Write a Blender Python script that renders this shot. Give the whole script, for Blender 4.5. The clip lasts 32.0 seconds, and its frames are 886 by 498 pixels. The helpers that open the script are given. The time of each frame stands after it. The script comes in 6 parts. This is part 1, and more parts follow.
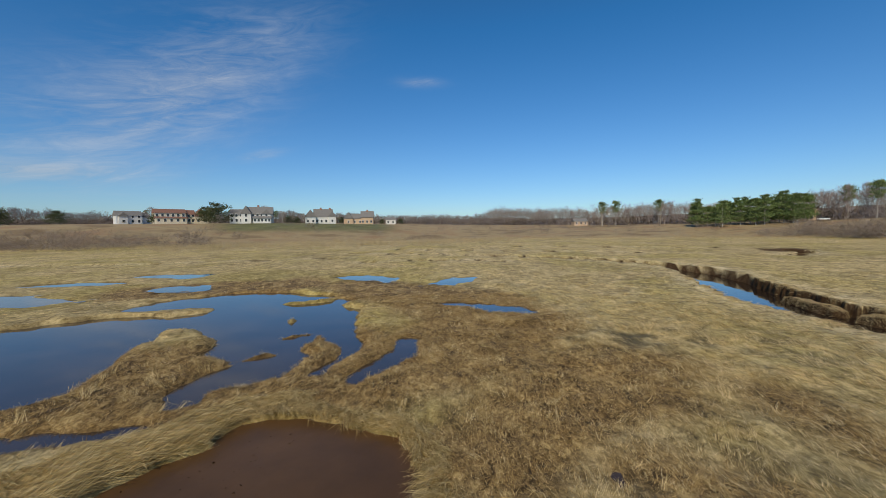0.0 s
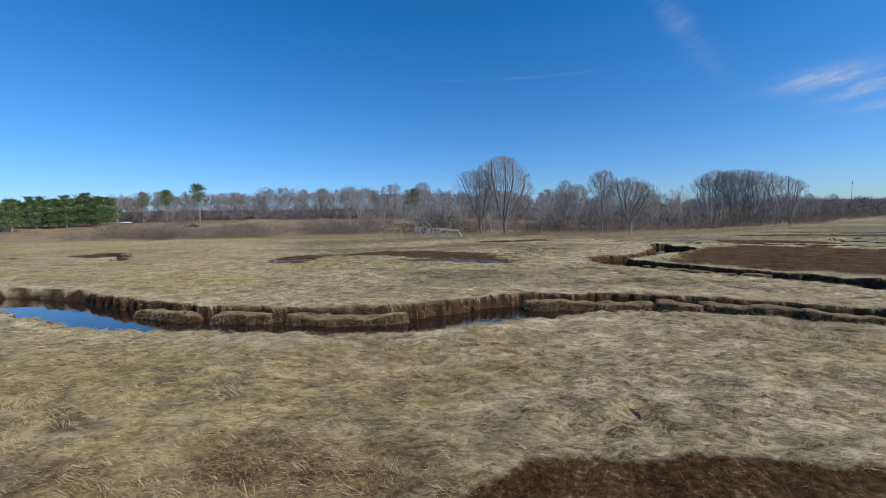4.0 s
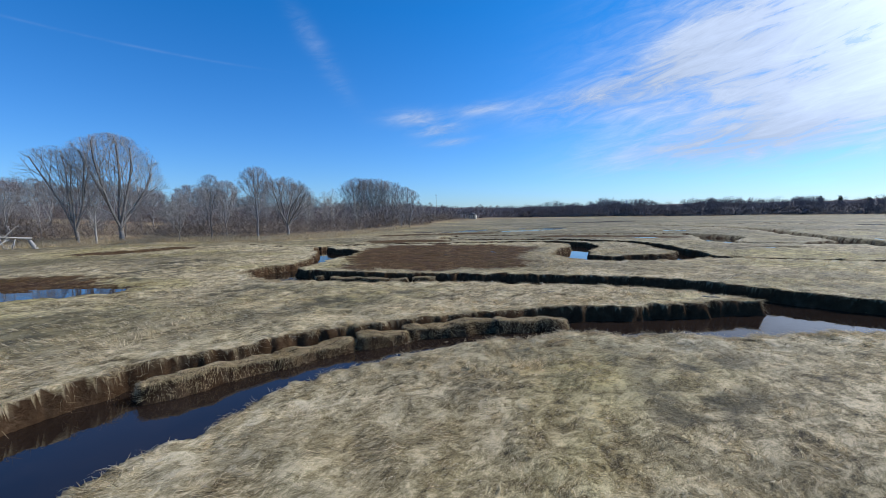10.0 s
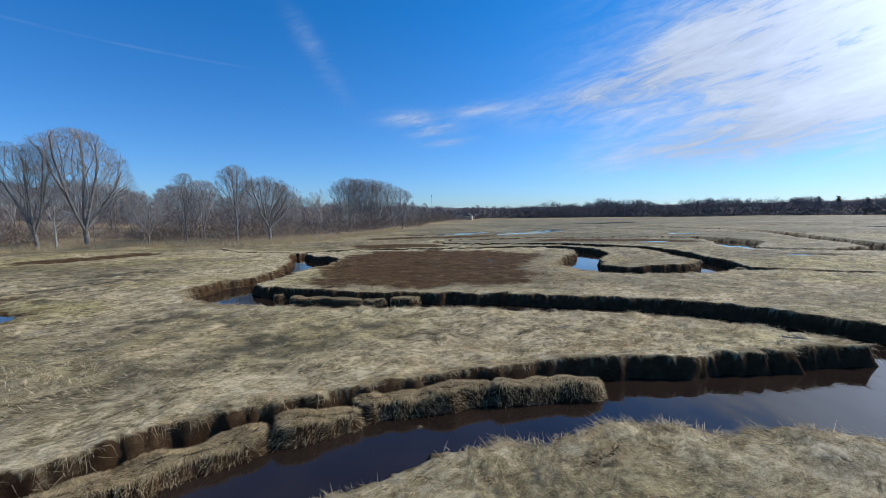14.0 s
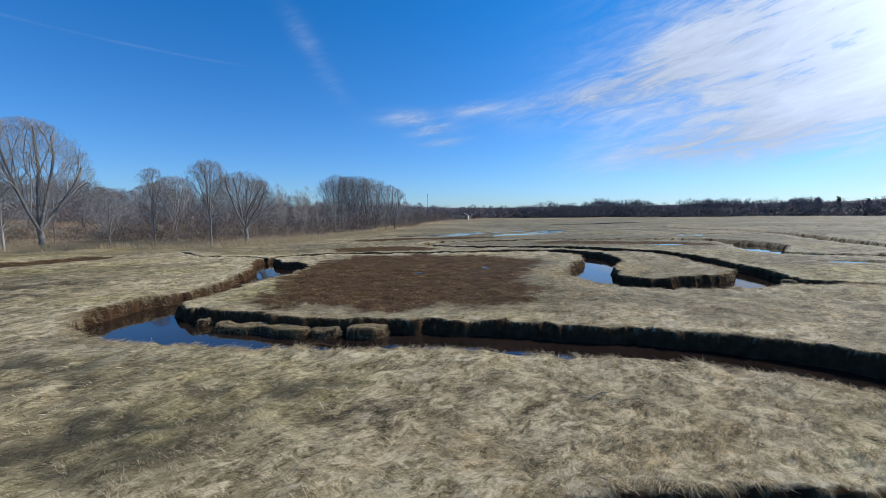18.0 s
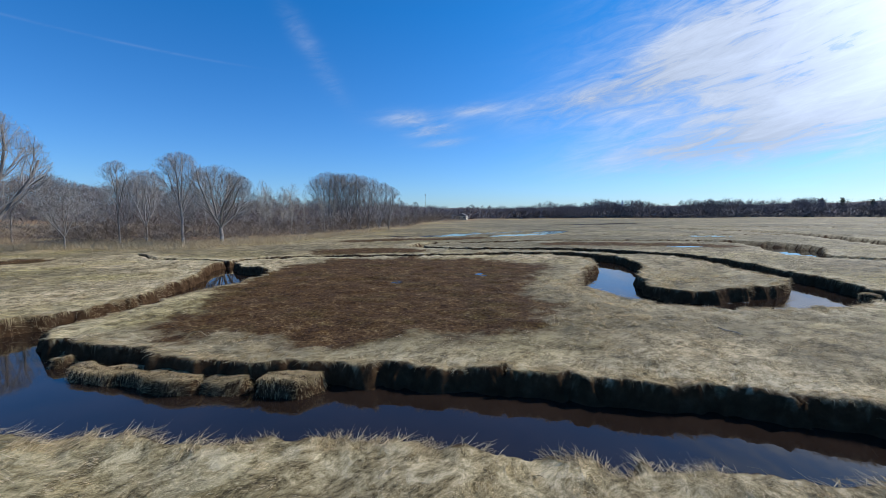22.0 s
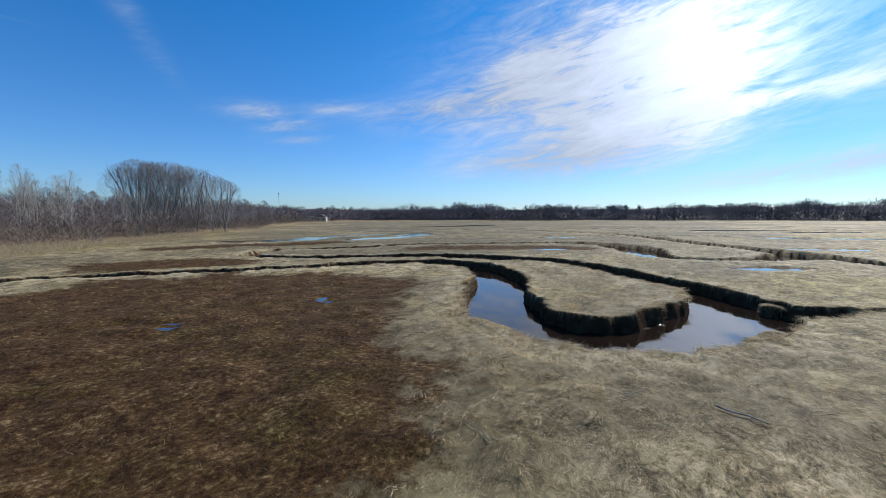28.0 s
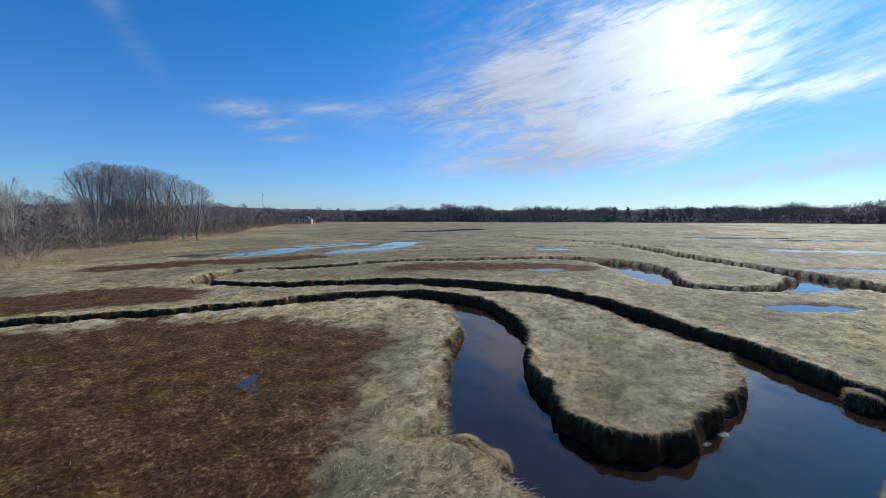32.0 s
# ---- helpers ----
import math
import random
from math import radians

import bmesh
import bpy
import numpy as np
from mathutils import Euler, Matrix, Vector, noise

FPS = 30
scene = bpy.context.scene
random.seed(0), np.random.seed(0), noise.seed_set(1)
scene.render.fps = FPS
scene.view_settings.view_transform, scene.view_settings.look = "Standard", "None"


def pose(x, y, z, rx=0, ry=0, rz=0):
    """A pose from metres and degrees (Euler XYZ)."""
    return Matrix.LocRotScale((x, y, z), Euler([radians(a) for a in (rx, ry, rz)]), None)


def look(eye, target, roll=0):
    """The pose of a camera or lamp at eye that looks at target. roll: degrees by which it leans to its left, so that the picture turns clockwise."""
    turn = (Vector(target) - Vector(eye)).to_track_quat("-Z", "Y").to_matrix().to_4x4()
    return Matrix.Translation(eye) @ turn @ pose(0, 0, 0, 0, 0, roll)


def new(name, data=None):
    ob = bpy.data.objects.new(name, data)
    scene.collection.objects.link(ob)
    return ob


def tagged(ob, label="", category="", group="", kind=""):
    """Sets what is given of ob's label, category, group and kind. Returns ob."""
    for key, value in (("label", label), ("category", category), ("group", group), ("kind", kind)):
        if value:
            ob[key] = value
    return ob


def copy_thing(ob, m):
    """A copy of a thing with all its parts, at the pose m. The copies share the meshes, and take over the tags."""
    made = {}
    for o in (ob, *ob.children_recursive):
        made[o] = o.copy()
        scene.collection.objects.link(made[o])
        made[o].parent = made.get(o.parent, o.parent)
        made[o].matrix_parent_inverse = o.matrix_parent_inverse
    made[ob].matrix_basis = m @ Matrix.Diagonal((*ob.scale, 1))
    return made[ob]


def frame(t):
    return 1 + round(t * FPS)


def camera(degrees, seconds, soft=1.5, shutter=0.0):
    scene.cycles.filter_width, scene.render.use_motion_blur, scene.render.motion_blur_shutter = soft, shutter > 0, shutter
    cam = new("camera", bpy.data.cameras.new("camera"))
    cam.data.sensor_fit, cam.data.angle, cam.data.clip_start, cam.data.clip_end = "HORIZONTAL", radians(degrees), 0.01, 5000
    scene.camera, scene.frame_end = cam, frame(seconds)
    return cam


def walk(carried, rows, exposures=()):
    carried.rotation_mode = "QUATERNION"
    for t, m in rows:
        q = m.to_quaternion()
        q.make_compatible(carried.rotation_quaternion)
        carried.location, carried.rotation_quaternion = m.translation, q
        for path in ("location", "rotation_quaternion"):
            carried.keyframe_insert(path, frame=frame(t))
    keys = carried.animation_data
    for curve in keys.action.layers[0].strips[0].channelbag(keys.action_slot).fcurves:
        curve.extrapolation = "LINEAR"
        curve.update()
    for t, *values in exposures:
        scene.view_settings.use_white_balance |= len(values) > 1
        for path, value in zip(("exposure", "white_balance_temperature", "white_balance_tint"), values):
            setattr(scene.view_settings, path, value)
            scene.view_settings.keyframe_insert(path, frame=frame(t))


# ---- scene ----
cam = camera(96.0, 32.0, soft=0.6)
METRES, EYE, TILT, LEAN, TURN = 44.94, 4.0, 0.0, 0.0, 0.0
SKY_STRENGTH, SKY_VALUE, CLOUD, SUN_STRENGTH = 0.11, 1.05, 10.0, 4.15
EXPOSURES = ((0.0, -0.38, 7600, 8), (2.0, -0.27, 6900, 8), (4.0, -0.25, 6300, 10), (8.0, -0.12, 5900, 10), (14.0, -0.2, 6100, 10), (22.0, -0.16, 6150, 10), (26.0, -0.1, 6450, 10), (29.0, -0.26, 6400, 10), (32.0, -0.3, 6300, 10))
ROWS = [
    (0.0, 0.0, 0.0, 0.0, -0.04, -2.66, 0.8),
    (0.5, -0.0034, 0.0155, 0.0007, -10.89, -2.76, 0.94),
    (1.0, -0.0039, 0.0314, 0.0009, -20.69, -2.81, 1.05),
    (1.5, -0.0015, 0.046, 0.0019, -30.24, -3.03, 1.16),
    (2.0, 0.0034, 0.059, 0.0024, -40.42, -3.24, 1.2),
    (2.5, 0.0109, 0.07, 0.0032, -50.76, -3.42, 1.23),
    (3.0, 0.0181, 0.0807, 0.0038, -61.76, -3.65, 1.34),
    (3.5, 0.0257, 0.0908, 0.0045, -72.41, -3.89, 1.36),
    (4.0, 0.0356, 0.0976, 0.0047, -82.52, -4.08, 1.33),
    (4.5, 0.0466, 0.1011, 0.0044, -89.18, -4.17, 1.3),
    (6.5, 0.1064, 0.1048, 0.0043, -90.66, -4.28, 1.36),
    (7.0, 0.1223, 0.1031, 0.0047, -90.71, -4.25, 1.4),
    (7.5, 0.1384, 0.1013, 0.0048, -90.77, -4.26, 1.43),
    (8.0, 0.1546, 0.0993, 0.0047, -91.24, -4.28, 1.43),
    (8.5, 0.1708, 0.0968, 0.0047, -102.48, -4.47, 1.25),
    (9.0, 0.1841, 0.0901, 0.0048, -119.07, -4.73, 0.99),
    (9.5, 0.1946, 0.0806, 0.0056, -128.58, -4.8, 0.84),
    (10.0, 0.2048, 0.0702, 0.0066, -129.54, -4.81, 0.86),
    (10.5, 0.2147, 0.0596, 0.0076, -129.72, -4.8, 0.89),
    (11.0, 0.2252, 0.0495, 0.0087, -129.82, -4.81, 0.88),
    (11.5, 0.2376, 0.0375, 0.0098, -129.88, -4.79, 0.9),
    (12.0, 0.249, 0.0259, 0.0104, -129.94, -4.8, 0.89),
    (12.5, 0.26, 0.0144, 0.0111, -129.98, -4.75, 0.89),
    (13.0, 0.2695, 0.0046, 0.0117, -130.02, -4.75, 0.9),
    (13.5, 0.2794, -0.0059, 0.0125, -130.03, -4.73, 0.9),
    (14.0, 0.2899, -0.0174, 0.013, -130.07, -4.75, 0.88),
    (14.5, 0.3008, -0.0294, 0.0134, -130.12, -4.79, 0.88),
    (16.5, 0.3455, -0.0786, 0.0144, -130.32, -4.82, 0.74),
    (17.0, 0.3564, -0.0912, 0.0143, -130.36, -4.82, 0.74),
    (17.5, 0.3671, -0.1042, 0.0137, -130.43, -4.8, 0.75),
    (18.0, 0.3782, -0.1176, 0.0129, -130.51, -4.81, 0.71),
    (18.5, 0.3888, -0.1305, 0.0121, -130.55, -4.85, 0.71),
    (19.0, 0.4001, -0.1432, 0.0113, -130.6, -4.81, 0.69),
    (19.5, 0.4115, -0.1562, 0.0104, -130.62, -4.79, 0.68),
    (20.0, 0.4228, -0.1693, 0.0092, -130.63, -4.79, 0.67),
    (20.5, 0.4338, -0.1821, 0.008, -130.64, -4.77, 0.62),
    (21.0, 0.4448, -0.1945, 0.0069, -130.63, -4.73, 0.6),
    (21.5, 0.4554, -0.2063, 0.0059, -130.65, -4.7, 0.58),
    (22.0, 0.4658, -0.2185, 0.0053, -130.67, -4.72, 0.57),
    (22.5, 0.4766, -0.2306, 0.0043, -130.71, -4.69, 0.53),
    (23.0, 0.4877, -0.2428, 0.0031, -130.74, -4.71, 0.53),
    (23.5, 0.4988, -0.2548, 0.0022, -130.78, -4.69, 0.52),
    (24.0, 0.5093, -0.2667, 0.0012, -130.81, -4.67, 0.48),
    (24.5, 0.5195, -0.2785, 0.0007, -130.84, -4.64, 0.48),
    (25.0, 0.5298, -0.2904, 0.0005, -131.0, -4.63, 0.48),
    (25.5, 0.5405, -0.302, 0.0007, -131.92, -4.64, 0.46),
    (26.0, 0.5511, -0.3139, 0.001, -136.48, -4.62, 0.38),
    (26.5, 0.5593, -0.3267, 0.0013, -142.17, -4.62, 0.26),
    (28.5, 0.5855, -0.3824, 0.0025, -150.55, -4.6, 0.13),
    (29.0, 0.5929, -0.3984, 0.003, -150.73, -4.63, 0.14),
    (29.5, 0.5989, -0.4126, 0.0059, -150.94, -4.61, 0.12),
    (30.0, 0.6044, -0.4257, 0.0116, -151.09, -4.6, 0.1),
    (30.5, 0.6102, -0.4389, 0.0197, -151.21, -4.59, 0.06),
    (31.0, 0.616, -0.4522, 0.0289, -151.35, -4.6, 0.02),
    (31.5, 0.6213, -0.4649, 0.0357, -151.46, -4.6, 0.02),
    (32.0, 0.6268, -0.478, 0.0426, -151.57, -4.61, 0.0),
]
walk(cam, [(t, pose(0, 0, EYE, TILT, LEAN, TURN) @ pose(METRES * x, METRES * y, METRES * z, 90 + pitch, roll, yaw)) for t, x, y, z, yaw, pitch, roll in ROWS],
     EXPOSURES)

# ---- sky and sun ----
SUN_AZ, SUN_EL = 199.0, 39.0
world = bpy.data.worlds.new("sky")
scene.world = world
world.use_nodes = True
wt = world.node_tree
wt.nodes.clear()


def wn(kind, **props):
    node = wt.nodes.new(kind)
    for key, value in props.items():
        if key == "operation":
            node.operation = value
        elif key == "blend":
            node.data_type, node.blend_type = "RGBA", value
    return node


def wmath(op, a, b=None, c=None):
    """A math node of the sky; a, b, c are numbers or sockets."""
    node = wn("ShaderNodeMath", operation=op)
    for slot, value in zip(node.inputs, (a, b, c)):
        if value is None:
            continue
        if isinstance(value, (int, float)):
            slot.default_value = value
        else:
            wt.links.new(value, slot)
    return node.outputs[0]


sky = wt.nodes.new("ShaderNodeTexSky")
sky.sky_type, sky.sun_disc = "NISHITA", False
sky.sun_elevation, sky.sun_rotation = radians(SUN_EL), radians(SUN_AZ)
sky.altitude, sky.air_density, sky.dust_density, sky.ozone_density = 20, 1.0, 0.35, 2.6
coord = wt.nodes.new("ShaderNodeTexCoord")
split = wt.nodes.new("ShaderNodeSeparateXYZ")
wt.links.new(coord.outputs["Generated"], split.inputs[0])
# bearing from a seam in the west, and height over the horizon, in degrees
c80, s80 = math.cos(radians(80)), math.sin(radians(80))
east = wmath("SUBTRACT", wmath("MULTIPLY", split.outputs[0], c80), wmath("MULTIPLY", split.outputs[1], s80))
north = wmath("ADD", wmath("MULTIPLY", split.outputs[1], c80), wmath("MULTIPLY", split.outputs[0], s80))
BEAR = wmath("MULTIPLY", wmath("ARCTAN2", east, north), 57.2958)
HIGH = wmath("MULTIPLY", wmath("ARCSINE", split.outputs[2]), 57.2958)


def sky_noise(sx, sy, shear, detail, seed, rough=0.6):
    """Streaky noise over bearing and height, sheared so that the streaks rise."""
    comb = wt.nodes.new("ShaderNodeCombineXYZ")
    wt.links.new(wmath("MULTIPLY", BEAR, sx), comb.inputs[0])
    wt.links.new(wmath("MULTIPLY", wmath("ADD", HIGH, wmath("MULTIPLY", BEAR, -shear)), sy), comb.inputs[1])
    comb.inputs[2].default_value = seed
    tex = wt.nodes.new("ShaderNodeTexNoise")
    tex.inputs["Scale"].default_value, tex.inputs["Detail"].default_value = 1.0, detail
    tex.inputs["Roughness"].default_value, tex.inputs["Distortion"].default_value = rough, 0.9
    wt.links.new(comb.outputs[0], tex.inputs["Vector"])
    return tex.outputs["Fac"]


def cirrus(az, el, wide, tall, slope, weight):
    """One soft bank of cirrus about a bearing and height."""
    dx = wmath("SUBTRACT", BEAR, az - 80.0)
    dy = wmath("SUBTRACT", wmath("SUBTRACT", HIGH, el), wmath("MULTIPLY", dx, slope))
    a, b = wmath("DIVIDE", dx, wide), wmath("DIVIDE", dy, tall)
    r2 = wmath("ADD", wmath("MULTIPLY", a, a), wmath("MULTIPLY", b, b))
    return wmath("MULTIPLY", wmath("EXPONENT", wmath("MULTIPLY", r2, -1.0)), weight)


broad = sky_noise(0.055, 0.16, 0.22, 6.0, 3.1)
fine = sky_noise(0.16, 0.75, 0.18, 8.0, 8.7, 0.68)
texture = wmath("ADD", wmath("MULTIPLY", broad, 1.0), wmath("MULTIPLY", fine, 1.0))
BANKS = [
    (170, 19, 15, 9.5, 0.16, 1.15), (181, 17, 10, 6.5, 0.1, 0.9), (165, 7.8, 13, 2.0, 0.06, 0.8), (148, 14.6, 9, 1.5, 0.1, 0.55),
    (126, 13.3, 3.6, 1.0, 0.05, 0.7), (129.5, 11.8, 3.2, 0.7, 0.1, 0.75), (131, 10.2, 3.4, 0.5, 0.08, 0.6), (135, 14.4, 3.6, 0.7, 0.12, 0.6), (196, 5.6, 13, 1.4, 0.12, 1.1), (191, 12.8, 10, 0.9, 0.08, 0.75),
    (113.5, 20.5, 3.2, 1.9, -1.2, 0.19), (176, 11, 13, 4.5, 0.1, 0.75), (156, 16, 10, 3.0, 0.25, 0.5), (205, 16, 9, 4, 0.1, 0.6), (-38, 12.5, 12, 6.5, 0.4, 0.33), (-28, 20, 12, 5.5, 0.5, 0.28),
    (92, 18.6, 12, 0.13, -0.02, 0.10), (-3, 20, 2.8, 0.6, -0.02, 0.28), (-24, 10, 2.6, 0.55, 0.25, 0.3), (-46, 6.5, 8, 1.0, 0.05, 0.4),
]
bank_sum = None
for bank in BANKS:
    one = cirrus(*bank)
    bank_sum = one if bank_sum is None else wmath("ADD", bank_sum, one)
# thick banks close up, thin ones break into strands
strands = wmath("MAXIMUM", wmath("MULTIPLY", wmath("SUBTRACT", texture, 0.78), 3.4), 0.0)
cover = wmath("MULTIPLY", bank_sum, wmath("MULTIPLY", wmath("ADD", strands, wmath("MULTIPLY", bank_sum, 0.34)), 0.70))
cover = wmath("MINIMUM", cover, 0.96)
tint = wt.nodes.new("ShaderNodeHueSaturation")
tint.inputs["Hue"].default_value, tint.inputs["Saturation"].default_value, tint.inputs["Value"].default_value = 0.5, 1.1, SKY_VALUE
wt.links.new(sky.outputs[0], tint.inputs["Color"])
deep = wt.nodes.new("ShaderNodeMix")
deep.data_type, deep.blend_type = "RGBA", "MULTIPLY"
deep.inputs[0].default_value = 1.0
depth = wt.nodes.new("ShaderNodeValToRGB")
depth.color_ramp.elements.new(0.5)
for el, at, tone in zip(depth.color_ramp.elements, (0.0, 0.29, 0.8), ((0.70, 0.95, 1.38, 1), (0.21, 0.91, 1.42, 1), (0.38, 0.54, 0.70, 1))):
    el.position, el.color = at, tone
wt.links.new(wmath("DIVIDE", HIGH, 90.0), depth.inputs[0])
wt.links.new(depth.outputs[0], deep.inputs[7])
wt.links.new(tint.outputs[0], deep.inputs[6])
mix = wt.nodes.new("ShaderNodeMix")
mix.data_type = "RGBA"
wt.links.new(cover, mix.inputs[0])
wt.links.new(deep.outputs[2], mix.inputs[6])
# thin cloud is brightest where it lies before the sun
near_sun = wmath("ADD", wmath("ADD", cirrus(189, 19, 16, 11, 0.0, 1.0), 0.60), wmath("MULTIPLY", wmath("SUBTRACT", texture, 1.0), 0.45))
lit = wt.nodes.new("ShaderNodeVectorMath")
lit.operation = "SCALE"
lit.inputs[0].default_value = (CLOUD * 0.84, CLOUD * 0.95, CLOUD * 1.16)
wt.links.new(near_sun, lit.inputs["Scale"])
wt.links.new(lit.outputs[0], mix.inputs[7])
back = wt.nodes.new("ShaderNodeBackground")
back.inputs[1].default_value = SKY_STRENGTH
wt.links.new(mix.outputs[2], back.inputs[0])
wout = wt.nodes.new("ShaderNodeOutputWorld")
wt.links.new(back.outputs[0], wout.inputs[0])

lamp = bpy.data.lights.new("sun", "SUN")
lamp.energy, lamp.angle, lamp.color = SUN_STRENGTH, radians(1.2), (1.0, 0.93, 0.83)
sun = new("sun", lamp)
sa, se = radians(SUN_AZ), radians(SUN_EL)
sun.matrix_world = look((300 * math.sin(sa) * math.cos(se), 300 * math.cos(sa) * math.cos(se), 300 * math.sin(se)), (0, 0, 0))

# ---- materials ----
def material(name, rough=0.9, metal=0.0):
    m = bpy.data.materials.new(name)
    m.use_nodes = True
    bsdf = m.node_tree.nodes["Principled BSDF"]
    bsdf.inputs["Roughness"].default_value, bsdf.inputs["Metallic"].default_value = rough, metal
    return m, m.node_tree, bsdf


def mathn(nt, op, a, b=None, c=None):
    node = nt.nodes.new("ShaderNodeMath")
    node.operation = op
    for slot, value in zip(node.inputs, (a, b, c)):
        if value is None:
            continue
        if isinstance(value, (int, float)):
            slot.default_value = value
        else:
            nt.links.new(value, slot)
    return node.outputs[0]


def noise_tex(nt, scale, detail=4.0, rough=0.6, stretch=(1, 1, 1), turn=0.0, distort=0.0):
    tc = nt.nodes.new("ShaderNodeTexCoord")
    mp = nt.nodes.new("ShaderNodeMapping")
    mp.inputs["Scale"].default_value = stretch
    mp.inputs["Rotation"].default_value = (0, 0, radians(turn))
    nt.links.new(tc.outputs["Object"], mp.inputs[0])
    tex = nt.nodes.new("ShaderNodeTexNoise")
    tex.inputs["Scale"].default_value, tex.inputs["Detail"].default_value = scale, detail
    tex.inputs["Roughness"].default_value, tex.inputs["Distortion"].default_value = rough, distort
    nt.links.new(mp.outputs[0], tex.inputs["Vector"])
    return tex.outputs["Fac"]


def ramp(nt, fac, stops):
    node = nt.nodes.new("ShaderNodeValToRGB")
    while len(node.color_ramp.elements) < len(stops):
        node.color_ramp.elements.new(0.5)
    for el, (pos, col) in zip(node.color_ramp.elements, stops):
        el.position, el.color = pos, (*col, 1)
    nt.links.new(fac, node.inputs[0])
    return node.outputs[0]


def blend(nt, fac, a, b, how="MIX"):
    node = nt.nodes.new("ShaderNodeMix")
    node.data_type, node.blend_type = "RGBA", how
    for slot, value in ((0, fac), (6, a), (7, b)):
        if isinstance(value, tuple):
            node.inputs[slot].default_value = (*value, 1)
        elif isinstance(value, (int, float)):
            node.inputs[slot].default_value = value
        else:
            nt.links.new(value, node.inputs[slot])
    return node.outputs[2]


def bump(nt, bsdf, height, strength, distance):
    node = nt.nodes.new("ShaderNodeBump")
    node.inputs["Strength"].default_value, node.inputs["Distance"].default_value = strength, distance
    nt.links.new(height, node.inputs["Height"])
    nt.links.new(node.outputs[0], bsdf.inputs["Normal"])


def attribute(nt, name):
    node = nt.nodes.new("ShaderNodeAttribute")
    node.attribute_name = name
    return node.outputs["Fac"]


def island_random(nt):
    return nt.nodes.new("ShaderNodeNewGeometry").outputs["Random Per Island"]


def object_random(nt):
    return nt.nodes.new("ShaderNodeObjectInfo").outputs["Random"]


def golden(nt):
    """1 in the north-west of the marsh, where the grass is more golden, 0 in the grey south."""
    tc = nt.nodes.new("ShaderNodeTexCoord")
    sep = nt.nodes.new("ShaderNodeSeparateXYZ")
    nt.links.new(tc.outputs["Object"], sep.inputs[0])
    along = mathn(nt, "SUBTRACT", mathn(nt, "MULTIPLY", sep.outputs[1], 0.9), mathn(nt, "MULTIPLY", sep.outputs[0], 0.55))
    along = mathn(nt, "ADD", along, mathn(nt, "MULTIPLY", noise_tex(nt, 0.09, 3), 8.0))
    return ramp(nt, mathn(nt, "DIVIDE", mathn(nt, "ADD", along, 2.0), 14.0), [(0.0, (0, 0, 0)), (1.0, (1, 1, 1))])


def speckled(name, colours, scale, rough=0.9, relief=0.3, depth=0.02, per_island=0.0, per_object=0.0, spec=0.3):
    """A surface whose colour wanders between two or three colours at two scales, with fine relief."""
    m, nt, bsdf = material(name, rough)
    fac = mathn(nt, "ADD", mathn(nt, "MULTIPLY", noise_tex(nt, scale, 5), 0.65), mathn(nt, "MULTIPLY", noise_tex(nt, scale * 7, 3), 0.35))
    if per_island:
        fac = mathn(nt, "ADD", mathn(nt, "MULTIPLY", fac, 1 - per_island), mathn(nt, "MULTIPLY", island_random(nt), per_island))
    if per_object:
        fac = mathn(nt, "ADD", mathn(nt, "MULTIPLY", fac, 1 - per_object), mathn(nt, "MULTIPLY", object_random(nt), per_object))
    n = len(colours) - 1
    nt.links.new(ramp(nt, fac, [(0.36 + 0.28 * k / n, c) for k, c in enumerate(colours)]), bsdf.inputs["Base Color"])
    bsdf.inputs["Specular IOR Level"].default_value = spec
    if relief:
        bump(nt, bsdf, noise_tex(nt, scale * 9, 4), relief, depth)
    return m


# the marsh: straw, grey thatch, wet brown pans, mud in the cuts, green and tan fields on the rise
MARSH, nt, bsdf = material("marsh_ground", 0.95)
bsdf.inputs["Specular IOR Level"].default_value = 0.28
wide = noise_tex(nt, 0.16, 5, 0.6)
mid = noise_tex(nt, 1.1, 6, 0.68, (1, 0.75, 1), 35, 0.8)
fine_n = noise_tex(nt, 7.0, 6, 0.78, (1, 0.55, 1), 35, 1.2)
tangle = noise_tex(nt, 30.0, 4, 0.8, (1, 0.35, 1), -20, 2.0)
clump = noise_tex(nt, 2.8, 8, 0.72, (1, 0.7, 1), 60, 1.0)
# ramps on this noise put the shade between tussocks into the colour
tuft_shade = mathn(nt, "ADD", mathn(nt, "ADD", mathn(nt, "MULTIPLY", mid, 0.22), mathn(nt, "MULTIPLY", clump, 0.34)), mathn(nt, "ADD", mathn(nt, "MULTIPLY", fine_n, 0.22), mathn(nt, "MULTIPLY", tangle, 0.22)))
straw = ramp(nt, tuft_shade,
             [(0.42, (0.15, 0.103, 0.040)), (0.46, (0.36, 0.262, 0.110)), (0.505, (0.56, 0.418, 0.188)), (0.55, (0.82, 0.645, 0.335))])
grey = ramp(nt, tuft_shade,
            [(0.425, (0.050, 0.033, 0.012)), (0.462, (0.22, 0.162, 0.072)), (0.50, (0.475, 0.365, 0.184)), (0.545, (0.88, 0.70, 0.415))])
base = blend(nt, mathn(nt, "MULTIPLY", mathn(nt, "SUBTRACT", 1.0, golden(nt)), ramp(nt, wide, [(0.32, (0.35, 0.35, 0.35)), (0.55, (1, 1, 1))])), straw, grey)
# olive patches where some green is left
olive = noise_tex(nt, 0.085, 4, 0.6, (1, 0.7, 1), 50, 0.6)
base = blend(nt, ramp(nt, olive, [(0.46, (0, 0, 0)), (0.60, (0.9, 0.9, 0.9))]), base, (0.82, 0.84, 0.60), "MULTIPLY")
